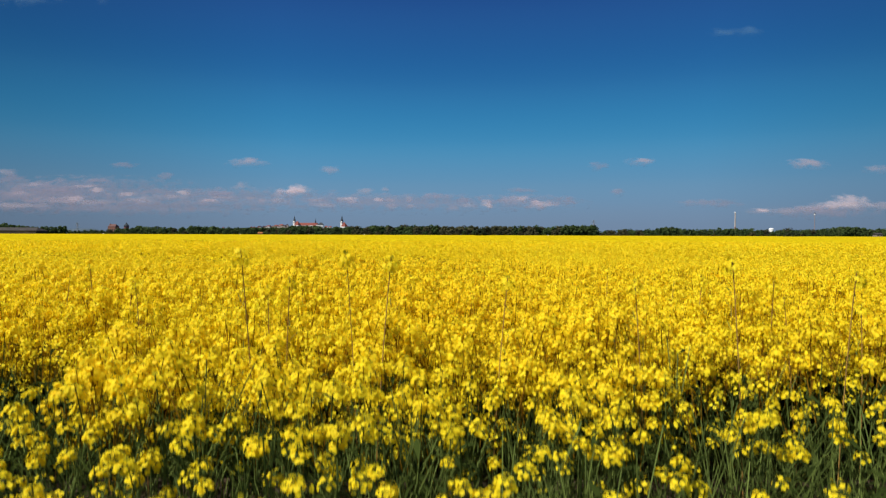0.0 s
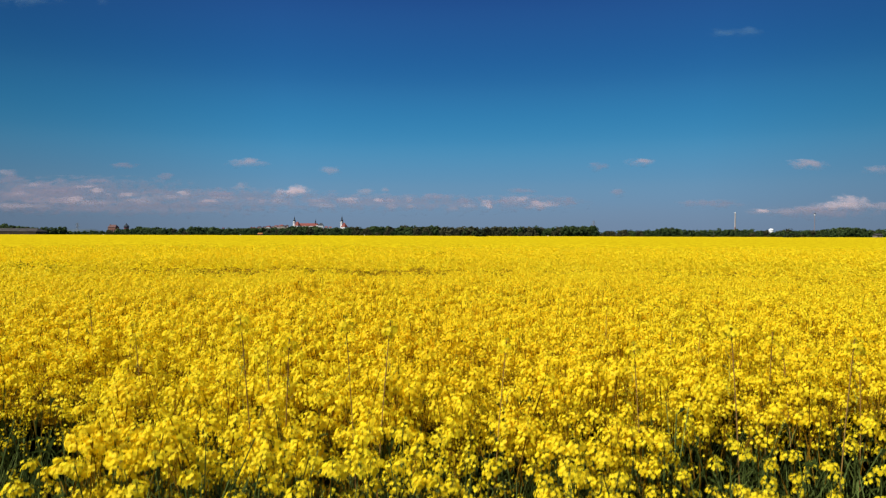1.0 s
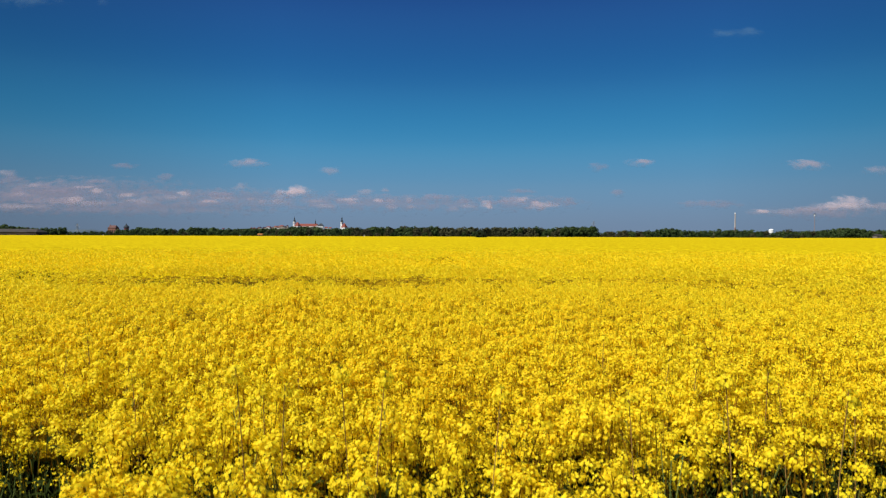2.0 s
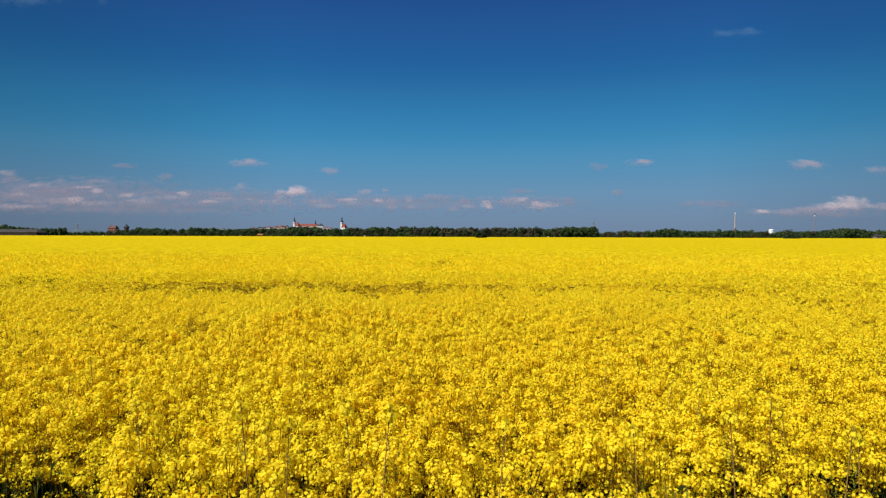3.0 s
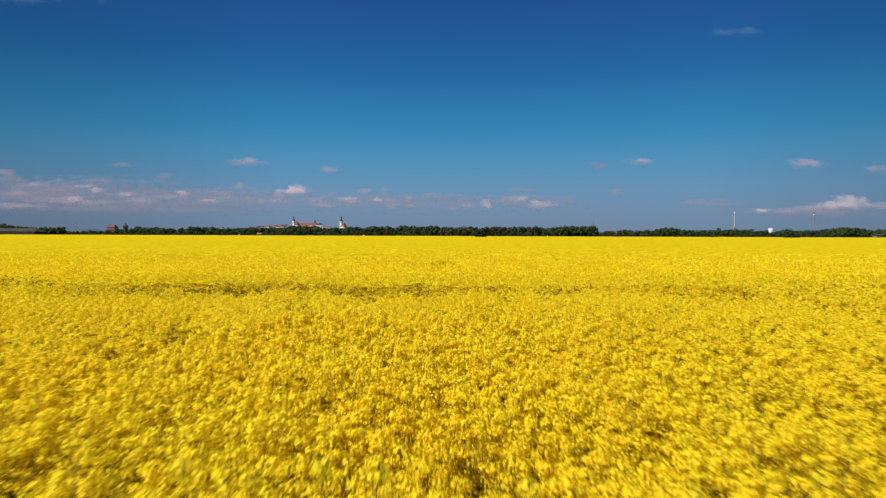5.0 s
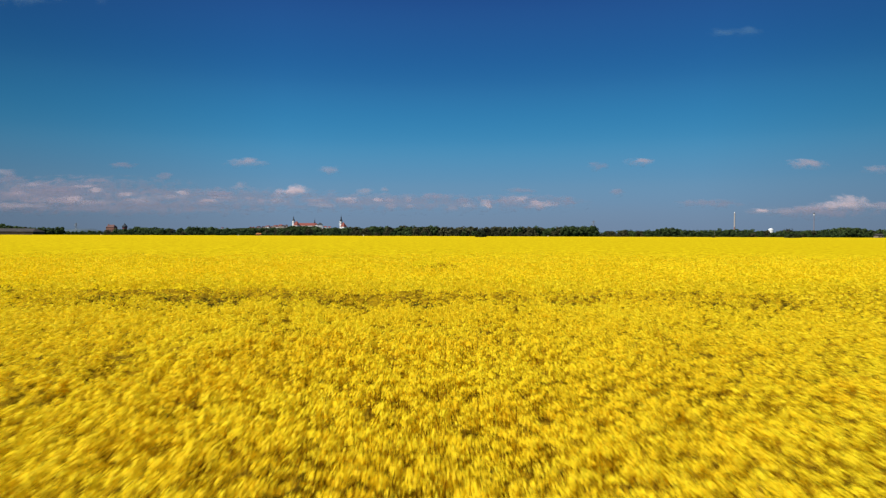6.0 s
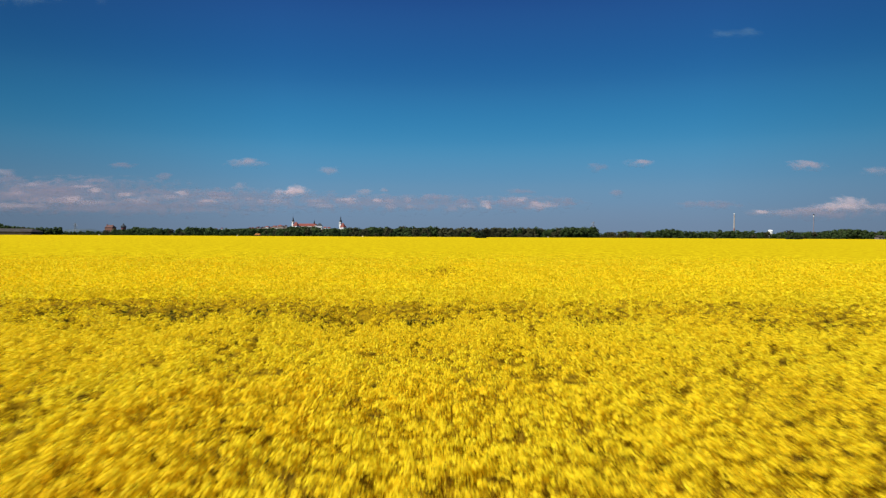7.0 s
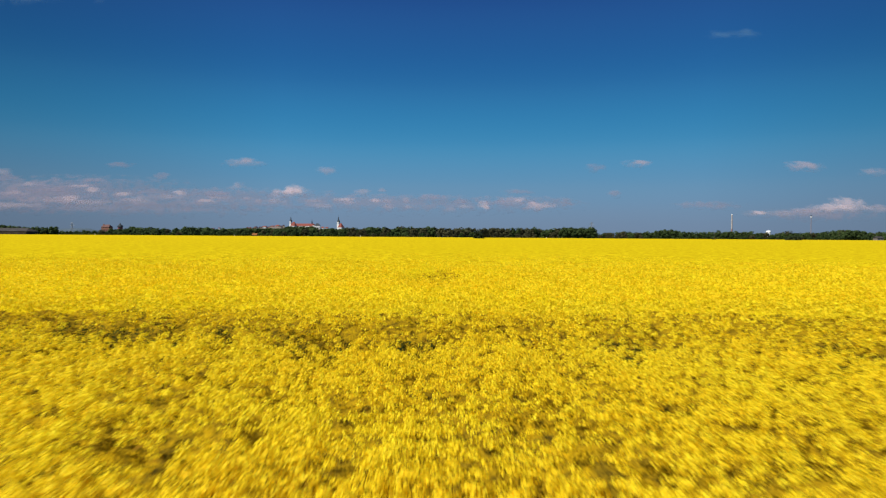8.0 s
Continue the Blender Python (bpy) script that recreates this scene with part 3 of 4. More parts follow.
def rapeseed_plant(r, habit="full", label="blooming rapeseed plant with full yellow flower heads"):
    """One plant: stem with side shoots, a flower head on each, and leaves. It stands on its origin, 1.3 m tall.
    Habits: full, sparse (few flowers, leafier) and lanky (one thin bare stalk)."""
    plant = thing("rapeseed_plant", label, "rapeseed plant", group="rapeseed at the field edge")
    lanky, sparse = habit == "lanky", habit == "sparse"
    bm = bmesh.new()
    top = 1.30
    sway = r.normal(0, 0.03 if lanky else 0.09, 2)
    line = [Vector((sway[0] * f * f * 1.5, sway[1] * f * f * 1.5, top * f)) for f in (0, 0.3, 0.55, 0.75, 0.9, 1.0)]
    stem_tube(bm, line, 0.0030 if lanky else 0.0066, 0.0024 if lanky else 0.0020)
    tips = [line[-1]]
    for i in range(0 if lanky else (5 if sparse else int(r.integers(3, 5)))):
        f = r.uniform(0.5, 0.74)
        a = i * 2.3 + r.uniform(0, 1.2)
        base = line[2].lerp(line[3], (f - 0.5) / 0.24) if f > 0.55 else line[2]
        reach, rise = r.uniform(0.07, 0.17), top - r.uniform(0.02, 0.20) - base.z
        mid = base + Vector((math.cos(a) * reach * 0.75, math.sin(a) * reach * 0.75, rise * 0.5))
        end = base + Vector((math.cos(a) * reach, math.sin(a) * reach, rise))
        end.z = min(end.z, top - 0.01)
        stem_tube(bm, [base, mid, end], 0.0036, 0.0018)
        tips.append(end)
    part("stem", bm, STALK if lanky else STEM, plant)
    for i, tip in enumerate(tips):
        if lanky:
            n = int(r.integers(16, 22))
        elif sparse:
            n = int(r.integers(18, 28)) if i == 0 else (int(r.integers(5, 14)) if r.uniform() < 0.5 else 0)
        else:
            n = int(r.integers(22, 30)) if i == 0 else int(r.integers(12, 24))
        size = 1.15 if lanky else r.uniform(1.0, 1.2)
        q, s = raceme(r, n, 2, size, 0, 7)
        low = (s == 2) & (q[:, :, 2].min(1) < -0.083 * size)
        bloom = (s != 1) & ~low
        if bloom.any():
            head = part("flower_head", quad_mesh("flower_head", q[bloom], s[bloom], (PETAL, BUD, STEM)), None, plant)
            head.location = tip
            part("bud_tip", quad_mesh("bud_tip", q[s == 1], s[s == 1], (PETAL, BUD)), None, head, "greenish yellow unopened buds")
            part("pod_whorl", quad_mesh("pod_whorl", q[low], s[low], (PETAL, BUD, STEM)), None, head, "young green seed pods")
        else:
            head = part("bud_tip", quad_mesh("bud_tip", q[s == 1], s[s == 1], (PETAL, BUD)), None, plant, "greenish yellow unopened buds")
            head.location = tip
    for i in range(0 if lanky else (9 if sparse else 5)):
        f = r.uniform(0.40, 0.88)
        c = np.array((sway[0] * f * f * 1.5, sway[1] * f * f * 1.5, top * f))
        q = leaf_quads(r, c, r.uniform(0, 6.28), r.uniform(0.07, 0.15) * (1.25 - 0.6 * f), r.uniform(0.003, 0.009))
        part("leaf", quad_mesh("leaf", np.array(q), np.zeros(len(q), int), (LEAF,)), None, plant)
    return plant


r = np.random.default_rng(11)
stocks = {"full": [rapeseed_plant(r) for _ in range(9)],
          "sparse": [rapeseed_plant(r, "sparse", "leafy rapeseed plant with few yellow flowers at the field edge") for _ in range(8)],
          "lanky": [rapeseed_plant(r, "lanky", "thin brown rapeseed stalk standing above the other plants") for _ in range(3)]}
used = {"full": 0, "sparse": 0, "lanky": 0}


def plant_out(habit, m):
    """The next plant of that habit, at the pose m."""
    k = used[habit]
    used[habit] += 1
    ob = stocks[habit][k] if k < len(stocks[habit]) else copy_thing(stocks[habit][k % len(stocks[habit])], Matrix())
    ob.matrix_world = m


spots = []
while len(spots) < 165:
    x, y = rng.uniform(-2.7, 2.7), rng.uniform(1.45, HERO_END + 0.05)
    front = (y - float(edge_line(np.array(x))) + 0.45) / 1.3
    if abs(x) < half_view(y) * 0.93 and front > 0 and rng.uniform() < 0.30 + 0.70 * front ** 1.3 and all((x - a) ** 2 + (y - b) ** 2 > 0.0075 for a, b, _ in spots):
        spots.append((x, y, front))
for x, y, front in spots:
    top = float(bloom_top(np.array(x), np.array(y))) - abs(rng.normal(0, 0.09))
    m = pose(x, y, -0.006, rng.normal(0, 3), rng.normal(0, 3), rng.uniform(0, 360)) @ Matrix.Scale(top / 1.30, 4)
    plant_out("sparse" if rng.uniform() > front * 1.1 - 0.10 else "full", m)
for i, (x, y, top) in enumerate(((-0.31, 2.80, 1.655), (1.33, 2.75, 1.655), (-0.80, 2.75, 1.685), (-0.38, 2.90, 1.675), (1.72, 2.75, 1.60),
                                 (0.22, 2.90, 1.56), (-0.75, 2.95, 1.55), (0.95, 2.92, 1.55))):
    plant_out("lanky", pose(x, y, -0.006, 0, 0, 70 * i) @ Matrix.Diagonal((1, 1, top / 1.30, 1)))
for i in range(14):     # shorter ones further in
    y = rng.uniform(2.7, 5.0)
    x = rng.uniform(-0.68, 0.68) * y
    plant_out("lanky", pose(x, y, -0.006, rng.normal(0, 2), rng.normal(0, 2), 70 * i) @ Matrix.Diagonal((1, 1, rng.uniform(1.38, 1.52) / 1.30, 1)))

# grass along the field's edge
n = 13000
x, y = np.clip(rng.normal(0, 2.4, n), -9, 9), rng.uniform(0.7, 2.3, n)
ok = y < 1.25 + 0.75 * smooth(np.abs(x) - 0.9)
x, y = x[ok], y[ok]
blades = []
for i in range(10):
    a, ln = r.uniform(0, 6.28), r.uniform(0.18, 0.45)
    d, p = np.array((math.cos(a), math.sin(a), 0.0)), np.array((-math.sin(a), math.cos(a), 0.0))
    m1, m2 = UP * ln * 0.6 + d * ln * 0.12, UP * ln + d * ln * 0.42
    blades.append((np.array([[-p * 0.004, p * 0.004, m1 + p * 0.0035, m1 - p * 0.0035], [m1 - p * 0.0035, m1 + p * 0.0035, m2 + p * 0.0006, m2 - p * 0.0006]]),
                   np.zeros(2, int)))
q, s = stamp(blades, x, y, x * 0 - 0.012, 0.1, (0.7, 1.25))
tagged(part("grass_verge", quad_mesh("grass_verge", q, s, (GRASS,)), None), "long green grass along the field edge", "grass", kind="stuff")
# ---------------------------------------------------------------- trees


def crown_quads(r, w, h, base, count, leaf, lobes=7, flat=1.0):
    """Leaf clumps gathered in uneven lobes: (count, 4, 3)."""
    mids = []
    for i in range(lobes):
        a, f = i * 2.4 + r.uniform(-0.5, 0.5), (i + r.uniform(0.2, 0.8)) / lobes
        rad = w * 0.34 * math.sqrt(1 - 0.85 * f * f)
        mids.append((math.cos(a) * rad, math.sin(a) * rad, base + (h - base) * (0.22 + 0.58 * f), w * r.uniform(0.16, 0.24)))
    mids = np.array(mids)
    k = r.integers(0, lobes, count)
    d = r.normal(0, 1, (count, 3))
    d /= np.linalg.norm(d, axis=1)[:, None]
    c = mids[k, :3] + d * np.array((1, 1, flat)) * (mids[k, 3] * r.uniform(0.72, 1.0, count))[:, None]
    c[:, 2] = np.minimum(c[:, 2], h)
    n = d + r.normal(0, 0.30, (count, 3))
    u = np.cross(n, r.normal(0, 1, (count, 3)))
    u /= np.linalg.norm(u, axis=1)[:, None]
    v = np.cross(n, u)
    v /= np.linalg.norm(v, axis=1)[:, None]
    e = (leaf * r.uniform(0.6, 1.3, count))[:, None]
    return np.stack([c + u * e, c + v * e * 0.8, c - u * e, c - v * e * 0.8], 1)


def tree(r, x, y, w, h, mat, label, base=0.15, count=420, name="tree", category="tree", group=""):
    """A single tree: tapered trunk with limbs, and a crown of leaf clumps."""
    t = thing(name, label, category, pose(x, y, -0.02), group)
    bm = bmesh.new()
    tube(bm, (0, 0, 0), (0, 0, h * 0.55), w * 0.035, w * 0.018, 7)
    for i in range(5):
        a, z = i * 2.4, h * (0.22 + 0.06 * i)
        tube(bm, (0, 0, z), (math.cos(a) * w * 0.3, math.sin(a) * w * 0.3, z + h * 0.22), w * 0.014, w * 0.006, 5)
    part("trunk", bm, BARK, t)
    q = crown_quads(r, w, h, h * base, count, w * 0.080, 9)
    part("crown", quad_mesh("crown", q, np.zeros(len(q), int), (mat,)), None, t)
    return t


r = np.random.default_rng(23)
# crest of the wood along the field's far side: bearing (x over y) and height in metres
CREST_U = (-0.7538, -0.7002, -0.6645, -0.6430, -0.6341, -0.5841, -0.5394, -0.4858, -0.4323, -0.3965, -0.3429, -0.2983, -0.2536, -0.1643, -0.1197, -0.0750, -0.0214, 0.0143, 0.0679, 0.1215, 0.1572, 0.1795, 0.1929, 0.2286,
           0.2358, 0.2429, 0.2644, 0.2822, 0.3179, 0.3537, 0.3894, 0.4251, 0.4519, 0.4876, 0.5080, 0.5184, 0.5290, 0.5412, 0.5591, 0.5859, 0.6216, 0.6484, 0.6662, 0.7002, 0.7645)
CREST_H = (9.46, 10.82, 9.39, 7.93, 5.20, 4.40, 5.13, 7.99, 7.59, 8.66, 7.77, 7.86, 7.94, 8.62, 9.21, 10.30, 10.40, 9.47, 9.07, 9.68, 10.25, 9.29, 10.82, 10.89,
           10.40, 5.92, 6.46, 7.99, 6.56, 9.13, 7.70, 7.77, 8.83, 7.90, 7.30, 6.00, 7.20, 8.50, 7.04, 7.59, 9.66, 10.21, 8.75, 8.31, 8.44)
leafy_q, twig_q, trunk_q = [], [], []
for i in range(380):
    front = i % 3 == 0
    depth = 530 + 14 * r.uniform() if front else 540 + 60 * r.uniform()
    u = (i + r.uniform(0, 1)) / 380 * 1.6 - 0.8
    crest = float(np.interp(u, CREST_U, CREST_H)) * depth / 560
    h = crest * (r.uniform(0.50, 0.80) if front else r.uniform(0.92, 1.16))
    w = h * r.uniform(0.85, 1.35)
    q = crown_quads(r, w, h, -h * 0.12, 310, w * 0.085, 11, 0.75) + np.array((u * depth, depth, 0))
    core = crown_quads(r, w * 0.8, h * 0.80, -h * 0.12, 44, w * 0.095, 9, 0.5) + np.array((u * depth, depth, 0))
    q = np.concatenate([q, core])
    q[..., 2] = np.maximum(q[..., 2], 0.0)
    bare = (-0.15 < u < 0.16 or 0.24 < u < 0.33) and r.uniform() < 0.6 or r.uniform() < 0.12
    (twig_q if bare else leafy_q).append(q)
    s = w * 0.02
    for ax, ay in ((s, 0), (0, s)):
        trunk_q.append(np.array([[(u * depth - ax, depth - ay, -0.02), (u * depth + ax, depth + ay, -0.02), (u * depth + ax * 0.5, depth + ay * 0.5, h * 0.35), (u * depth - ax * 0.5, depth - ay * 0.5, h * 0.35)]]))
# trees on the slope below the old town
for i in range(130):
    depth = 2255 + 30 * r.uniform()
    u = -0.3206 + (-0.1197 - -0.3206) * (i + r.uniform(0, 1)) / 130
    h = (28.8 if u < -0.2429 else 38.6 if u < -0.1985 else 33.0 if u < -0.1947 else 25.97 if u < -0.1822 else 29.33 if u < -0.1715 else 27.38) * r.uniform(0.90, 1.0)
    q = crown_quads(r, r.uniform(18, 28), h, h * 0.1, 120, 2.2, 9, 0.5) + np.array((u * depth, depth, 0))
    leafy_q.append(q)
    trunk_q.append(np.array([[(u * depth - 0.4, depth, -0.02), (u * depth + 0.4, depth, -0.02), (u * depth + 0.2, depth, h * 0.6), (u * depth - 0.2, depth, h * 0.6)]]))
wood_q = np.concatenate(leafy_q + twig_q + trunk_q)
wood_s = np.concatenate([np.zeros(sum(map(len, leafy_q)), int), np.ones(sum(map(len, twig_q)), int), np.full(len(trunk_q), 2)])
tagged(part("far_woods", quad_mesh("far_woods", wood_q, wood_s, (TREE_LEAF, BARE_TWIG, BARK)), None),
       "dark belt of mixed trees along the far field edge", "woods", kind="stuff")

for px_u, dist, w, h in ((-0.6296, 505, 8.0, 7.64), (-0.6153, 505, 7.6, 7.67), (-0.6011, 505, 8.2, 8.14), (-0.6466, 515, 5.0, 7.26),
                         (0.1929, 520, 8.0, 10.22), (0.2063, 520, 7.6, 10.25), (0.2188, 522, 7.8, 10.30), (0.2295, 520, 7.0, 9.82),
                         (0.3537, 525, 8.0, 8.72), (-0.0125, 528, 7.5, 10.43), (0.4519, 525, 7.0, 8.42),
                         (0.6395, 520, 9.0, 9.64), (0.6529, 522, 8.0, 9.69)):
    tree(r, px_u * dist, dist, w, h, TREE_LEAF, "round dark green broadleaf tree at the far field edge", 0.03, 620, group="trees at the far field edge")
tree(r, 0.0594 * 300, 300, 4.8, 5.02, BUSH_LEAF, "dense dark green bush standing alone in the field", 0.02, 700, "bush", "bush")
tree(r, 0.5515 * 370, 370, 8.8, 3.3, BUSH_LEAF, "low dark bush at the end of the field", 0.02, 600, "bush", "bush")
tree(r, 0.4270 * 370, 370, 2.8, 3.2, BARE_TWIG, "small brownish bush beside a thin mast", 0.02, 160, "bush", "bush")

# ---------------------------------------------------------------- far hills
HILL = mottled("wooded hillside", (0.028, 0.045, 0.020), (0.070, 0.085, 0.040), 0.02, 0.95, 1.0, 8)
# the far rise's blue is aerial haze put into its base colour
HAZY = mottled("hazy distant wood", (0.055, 0.085, 0.110), (0.085, 0.115, 0.140), 0.01, 0.95, 0, 6)


def hill(name, u0, u1, dist, height, deep, mat, label):
    w = (u1 - u0) * dist / 2
    gx, gy = np.meshgrid(np.linspace(-1, 1, 60), np.linspace(-1, 1, 24))
    rise = np.clip(1 - gx ** 4 - gy ** 2, 0, 1) ** 0.8
    gz = height * rise * (1 + 0.08 * rolling(gx * w, gy * deep, 90.0)) - 1.0
    me = grid_mesh(name, gx * w + (u0 + u1) / 2 * dist, gy * deep + dist, gz, mat)
    return tagged(part(name, me, None), label, "hill", kind="structure")


HILL_TOP = 26.33
hill("town_hill", -0.3876, -0.0929, 2400, HILL_TOP, 160, HILL, "low wooded hill that carries the old town")
hill("distant_rise", -0.6002, -0.5412, 3600, 29.01, 200, HAZY, "faint bluish wooded rise in the haze")

# ---------------------------------------------------------------- buildings
WHITE_WALL = mottled("white limewash", (0.80, 0.79, 0.76), (0.90, 0.89, 0.86), 0.3, 0.85, 0.01)
CREAM_WALL = mottled("cream plaster", (0.36, 0.30, 0.25), (0.48, 0.41, 0.34), 0.3, 0.85, 0.01)
DULL_WALL = mottled("grey-brown plaster", (0.18, 0.15, 0.12), (0.27, 0.23, 0.19), 0.3, 0.85, 0.01)
BRICK_WALL = mottled("weathered brick", (0.250, 0.110, 0.080), (0.36, 0.18, 0.13), 0.5, 0.9, 0.01)
DARK_BRICK = mottled("dark red brick", (0.20, 0.062, 0.070), (0.30, 0.105, 0.11), 0.5, 0.9, 0.01)
# distance haze over the town is put into this duller red
RED_ROOF = mottled("red clay tiles dulled for haze", (0.180, 0.054, 0.044), (0.255, 0.080, 0.062), 0.4, 0.85, 0.02)
OLD_ROOF = mottled("weathered brown-red tiles", (0.110, 0.060, 0.054), (0.165, 0.088, 0.076), 0.4, 0.85, 0.02)
ORANGE_ROOF = mottled("orange clay tiles", (0.24, 0.095, 0.030), (0.36, 0.15, 0.05), 0.5, 0.85, 0.02)
PLUM_ROOF = mottled("dark plum slates", (0.070, 0.036, 0.055), (0.125, 0.058, 0.078), 0.4, 0.8, 0.02)
DARK_ROOF = mottled("dark slate and copper", (0.020, 0.026, 0.032), (0.055, 0.065, 0.075), 0.4, 0.6, 0.01)
BARN_ROOF = mottled("grey fibre cement roof", (0.036, 0.033, 0.032), (0.068, 0.062, 0.059), 0.4, 0.9, 0.02)
BARN_WALL = mottled("dark barn boards", (0.030, 0.026, 0.024), (0.075, 0.065, 0.058), 0.5, 0.9, 0.01)
GLASS, _, _, glass_bsdf = material("window glass", 0.12)
glass_bsdf.inputs["Base Color"].default_value = (0.03, 0.035, 0.045, 1)
STEEL = mottled("galvanised steel", (0.20, 0.21, 0.23), (0.32, 0.33, 0.35), 0.3, 0.5)
# the far chimneys' colours are muted: aerial haze is put into all three
PALE_CONCRETE = mottled("chimney concrete toned down for haze", (0.36, 0.315, 0.29), (0.52, 0.465, 0.43), 0.08, 0.9)
RED_BAND = mottled("red paint paled for haze", (0.24, 0.13, 0.12), (0.33, 0.19, 0.17), 0.1, 0.8)
PINK_BAND = mottled("red paint greyed for haze", (0.22, 0.19, 0.21), (0.29, 0.25, 0.27), 0.1, 0.8)
DARK_CAP = mottled("sooty metal", (0.02, 0.02, 0.022), (0.05, 0.05, 0.055), 0.1, 0.7)


def windows(house, x0, x1, y, z, count, w, h):
    for k in range(count):
        cx = x0 + (x1 - x0) * (k + 0.5) / count
        bm = bmesh.new()
        box(bm, cx - w / 2, cx + w / 2, y - 0.06, y + 0.10, z, z + h)
        part("window", bm, GLASS, house)


def house(x, y, z0, w, d, wall_h, roof_h, wall, roof, label, along="x", hip=0.0, name="house", group="", panes=0, category="house"):
    ob = thing(name, label, category, pose(x, y, z0), group)
    bm = bmesh.new()
    box(bm, -w / 2, w / 2, -d / 2, d / 2, -6 if z0 > 1 else -0.02, wall_h)
    part("wall", bm, wall, ob)
    bm = bmesh.new()
    gable(bm, -w / 2, w / 2, -d / 2, d / 2, wall_h - 0.01, wall_h + roof_h, along, hip)
    part("roof", bm, roof, ob)
    if panes:
        windows(ob, -w / 2, w / 2, -d / 2, wall_h * 0.45, panes, min(1.4, w / panes * 0.4), wall_h * 0.28)
    return ob


def church_tower(parent, x, y, side, wall_h, cap, wall=None):
    """A square tower with belfry openings and an onion-shaped dark spire."""
    bm = bmesh.new()
    box(bm, x - side / 2, x + side / 2, y - side / 2, y + side / 2, -6, wall_h)
    box(bm, x - side * 0.55, x + side * 0.55, y - side * 0.55, y + side * 0.55, wall_h * 0.62, wall_h * 0.62 + 0.6)
    box(bm, x - side * 0.56, x + side * 0.56, y - side * 0.56, y + side * 0.56, wall_h - 0.7, wall_h + 0.2)
    part("tower", bm, wall or WHITE_WALL, parent)
    bm = bmesh.new()
    lathe(bm, [(side * 0.56, 0), (side * 0.62, cap * 0.10), (side * 0.50, cap * 0.24), (side * 0.24, cap * 0.36), (side * 0.26, cap * 0.42), (side * 0.24, cap * 0.52),
               (side * 0.30, cap * 0.56), (side * 0.18, cap * 0.66), (side * 0.05, cap * 0.76), (0.12, cap)])
    spire = part("spire", bm, DARK_ROOF, parent)
    spire.location = (x, y, wall_h + 0.2)
    for side_x in (-0.22, 0.22):
        bm = bmesh.new()
        box(bm, x + side * side_x - 0.6, x + side * side_x + 0.6, y - side / 2 - 0.06, y - side / 2 + 0.2, wall_h * 0.70, wall_h * 0.88)
        part("belfry_opening", bm, GLASS, parent)


D = 2400.0
base = HILL_TOP - 2.0
# the large church with its long red roof
c = thing("church", "white church with a slender onion-topped tower and red roof", "church", pose(-0.2318 * D, D - 30, base, 0, 0, -35))
church_tower(c, 0, 0, 7.2, 51.5 - base, 73.0 - 51.5)
bm = bmesh.new()
box(bm, 5, 27, -7, 7, -6, 34.6 - base)
part("nave", bm, WHITE_WALL, c)
bm = bmesh.new()
gable(bm, 5, 27, -7, 7, 34.6 - base - 0.01, 49.82 - base, "x", 7)
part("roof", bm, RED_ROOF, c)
windows(c, 6, 26, -7, 1.5, 4, 1.6, 3.2)
# the long castle wing
c = thing("castle", "long white castle wing under a red tiled roof", "castle", pose(-0.2081 * D, D - 8, base, 0, 0, -15))
bm = bmesh.new()
box(bm, -52, 30, -7, 7, -6, 34.6 - base)
part("wall", bm, WHITE_WALL, c)
bm = bmesh.new()
gable(bm, -52, 30, -7, 7, 34.6 - base - 0.01, 44.60 - base, "x", 6)
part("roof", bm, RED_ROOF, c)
windows(c, -51, 29, -7, 1.2, 16, 1.5, 2.4)
bm = bmesh.new()
lathe(bm, [(2.6, 0), (2.8, 3), (1.5, 6), (1.7, 8), (0.7, 11), (0.1, 17)])
spire = part("ridge_turret", bm, DARK_ROOF, c)
spire.location = (-0.2001 * D - -0.2081 * D, 0, 44.70 - base)
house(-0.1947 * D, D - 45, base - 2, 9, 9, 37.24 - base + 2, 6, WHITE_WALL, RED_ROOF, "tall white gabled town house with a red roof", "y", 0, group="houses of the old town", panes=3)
house(-0.1880 * D, D - 60, base - 4, 19, 12, 35.15 - base + 4, 44.80 - 35.15, WHITE_WALL, DARK_ROOF, "white house with a steep dark hipped roof", "x", 6, group="houses of the old town", panes=6)
# the second church
c = thing("church", "white church with a dark spire and a steep red roof", "church", pose(-0.1558 * D, D - 60, base - 1, 0, 0, -35))
church_tower(c, 0, 0, 8.0, 50.0 - base + 1, 74.5 - 50.0)
bm = bmesh.new()
box(bm, 4, 22, -8, 8, -6, 30.07 - base + 1)
part("nave", bm, WHITE_WALL, c)
bm = bmesh.new()
gable(bm, 2, 22, -8, 8, 30.07 - base + 0.99, 46.15 - base + 1, "x", 8)
part("roof", bm, RED_ROOF, c)
windows(c, 5, 21, -8, 1.0, 3, 1.6, 3.0)

# the town's roofs down the slope
r = np.random.default_rng(5)
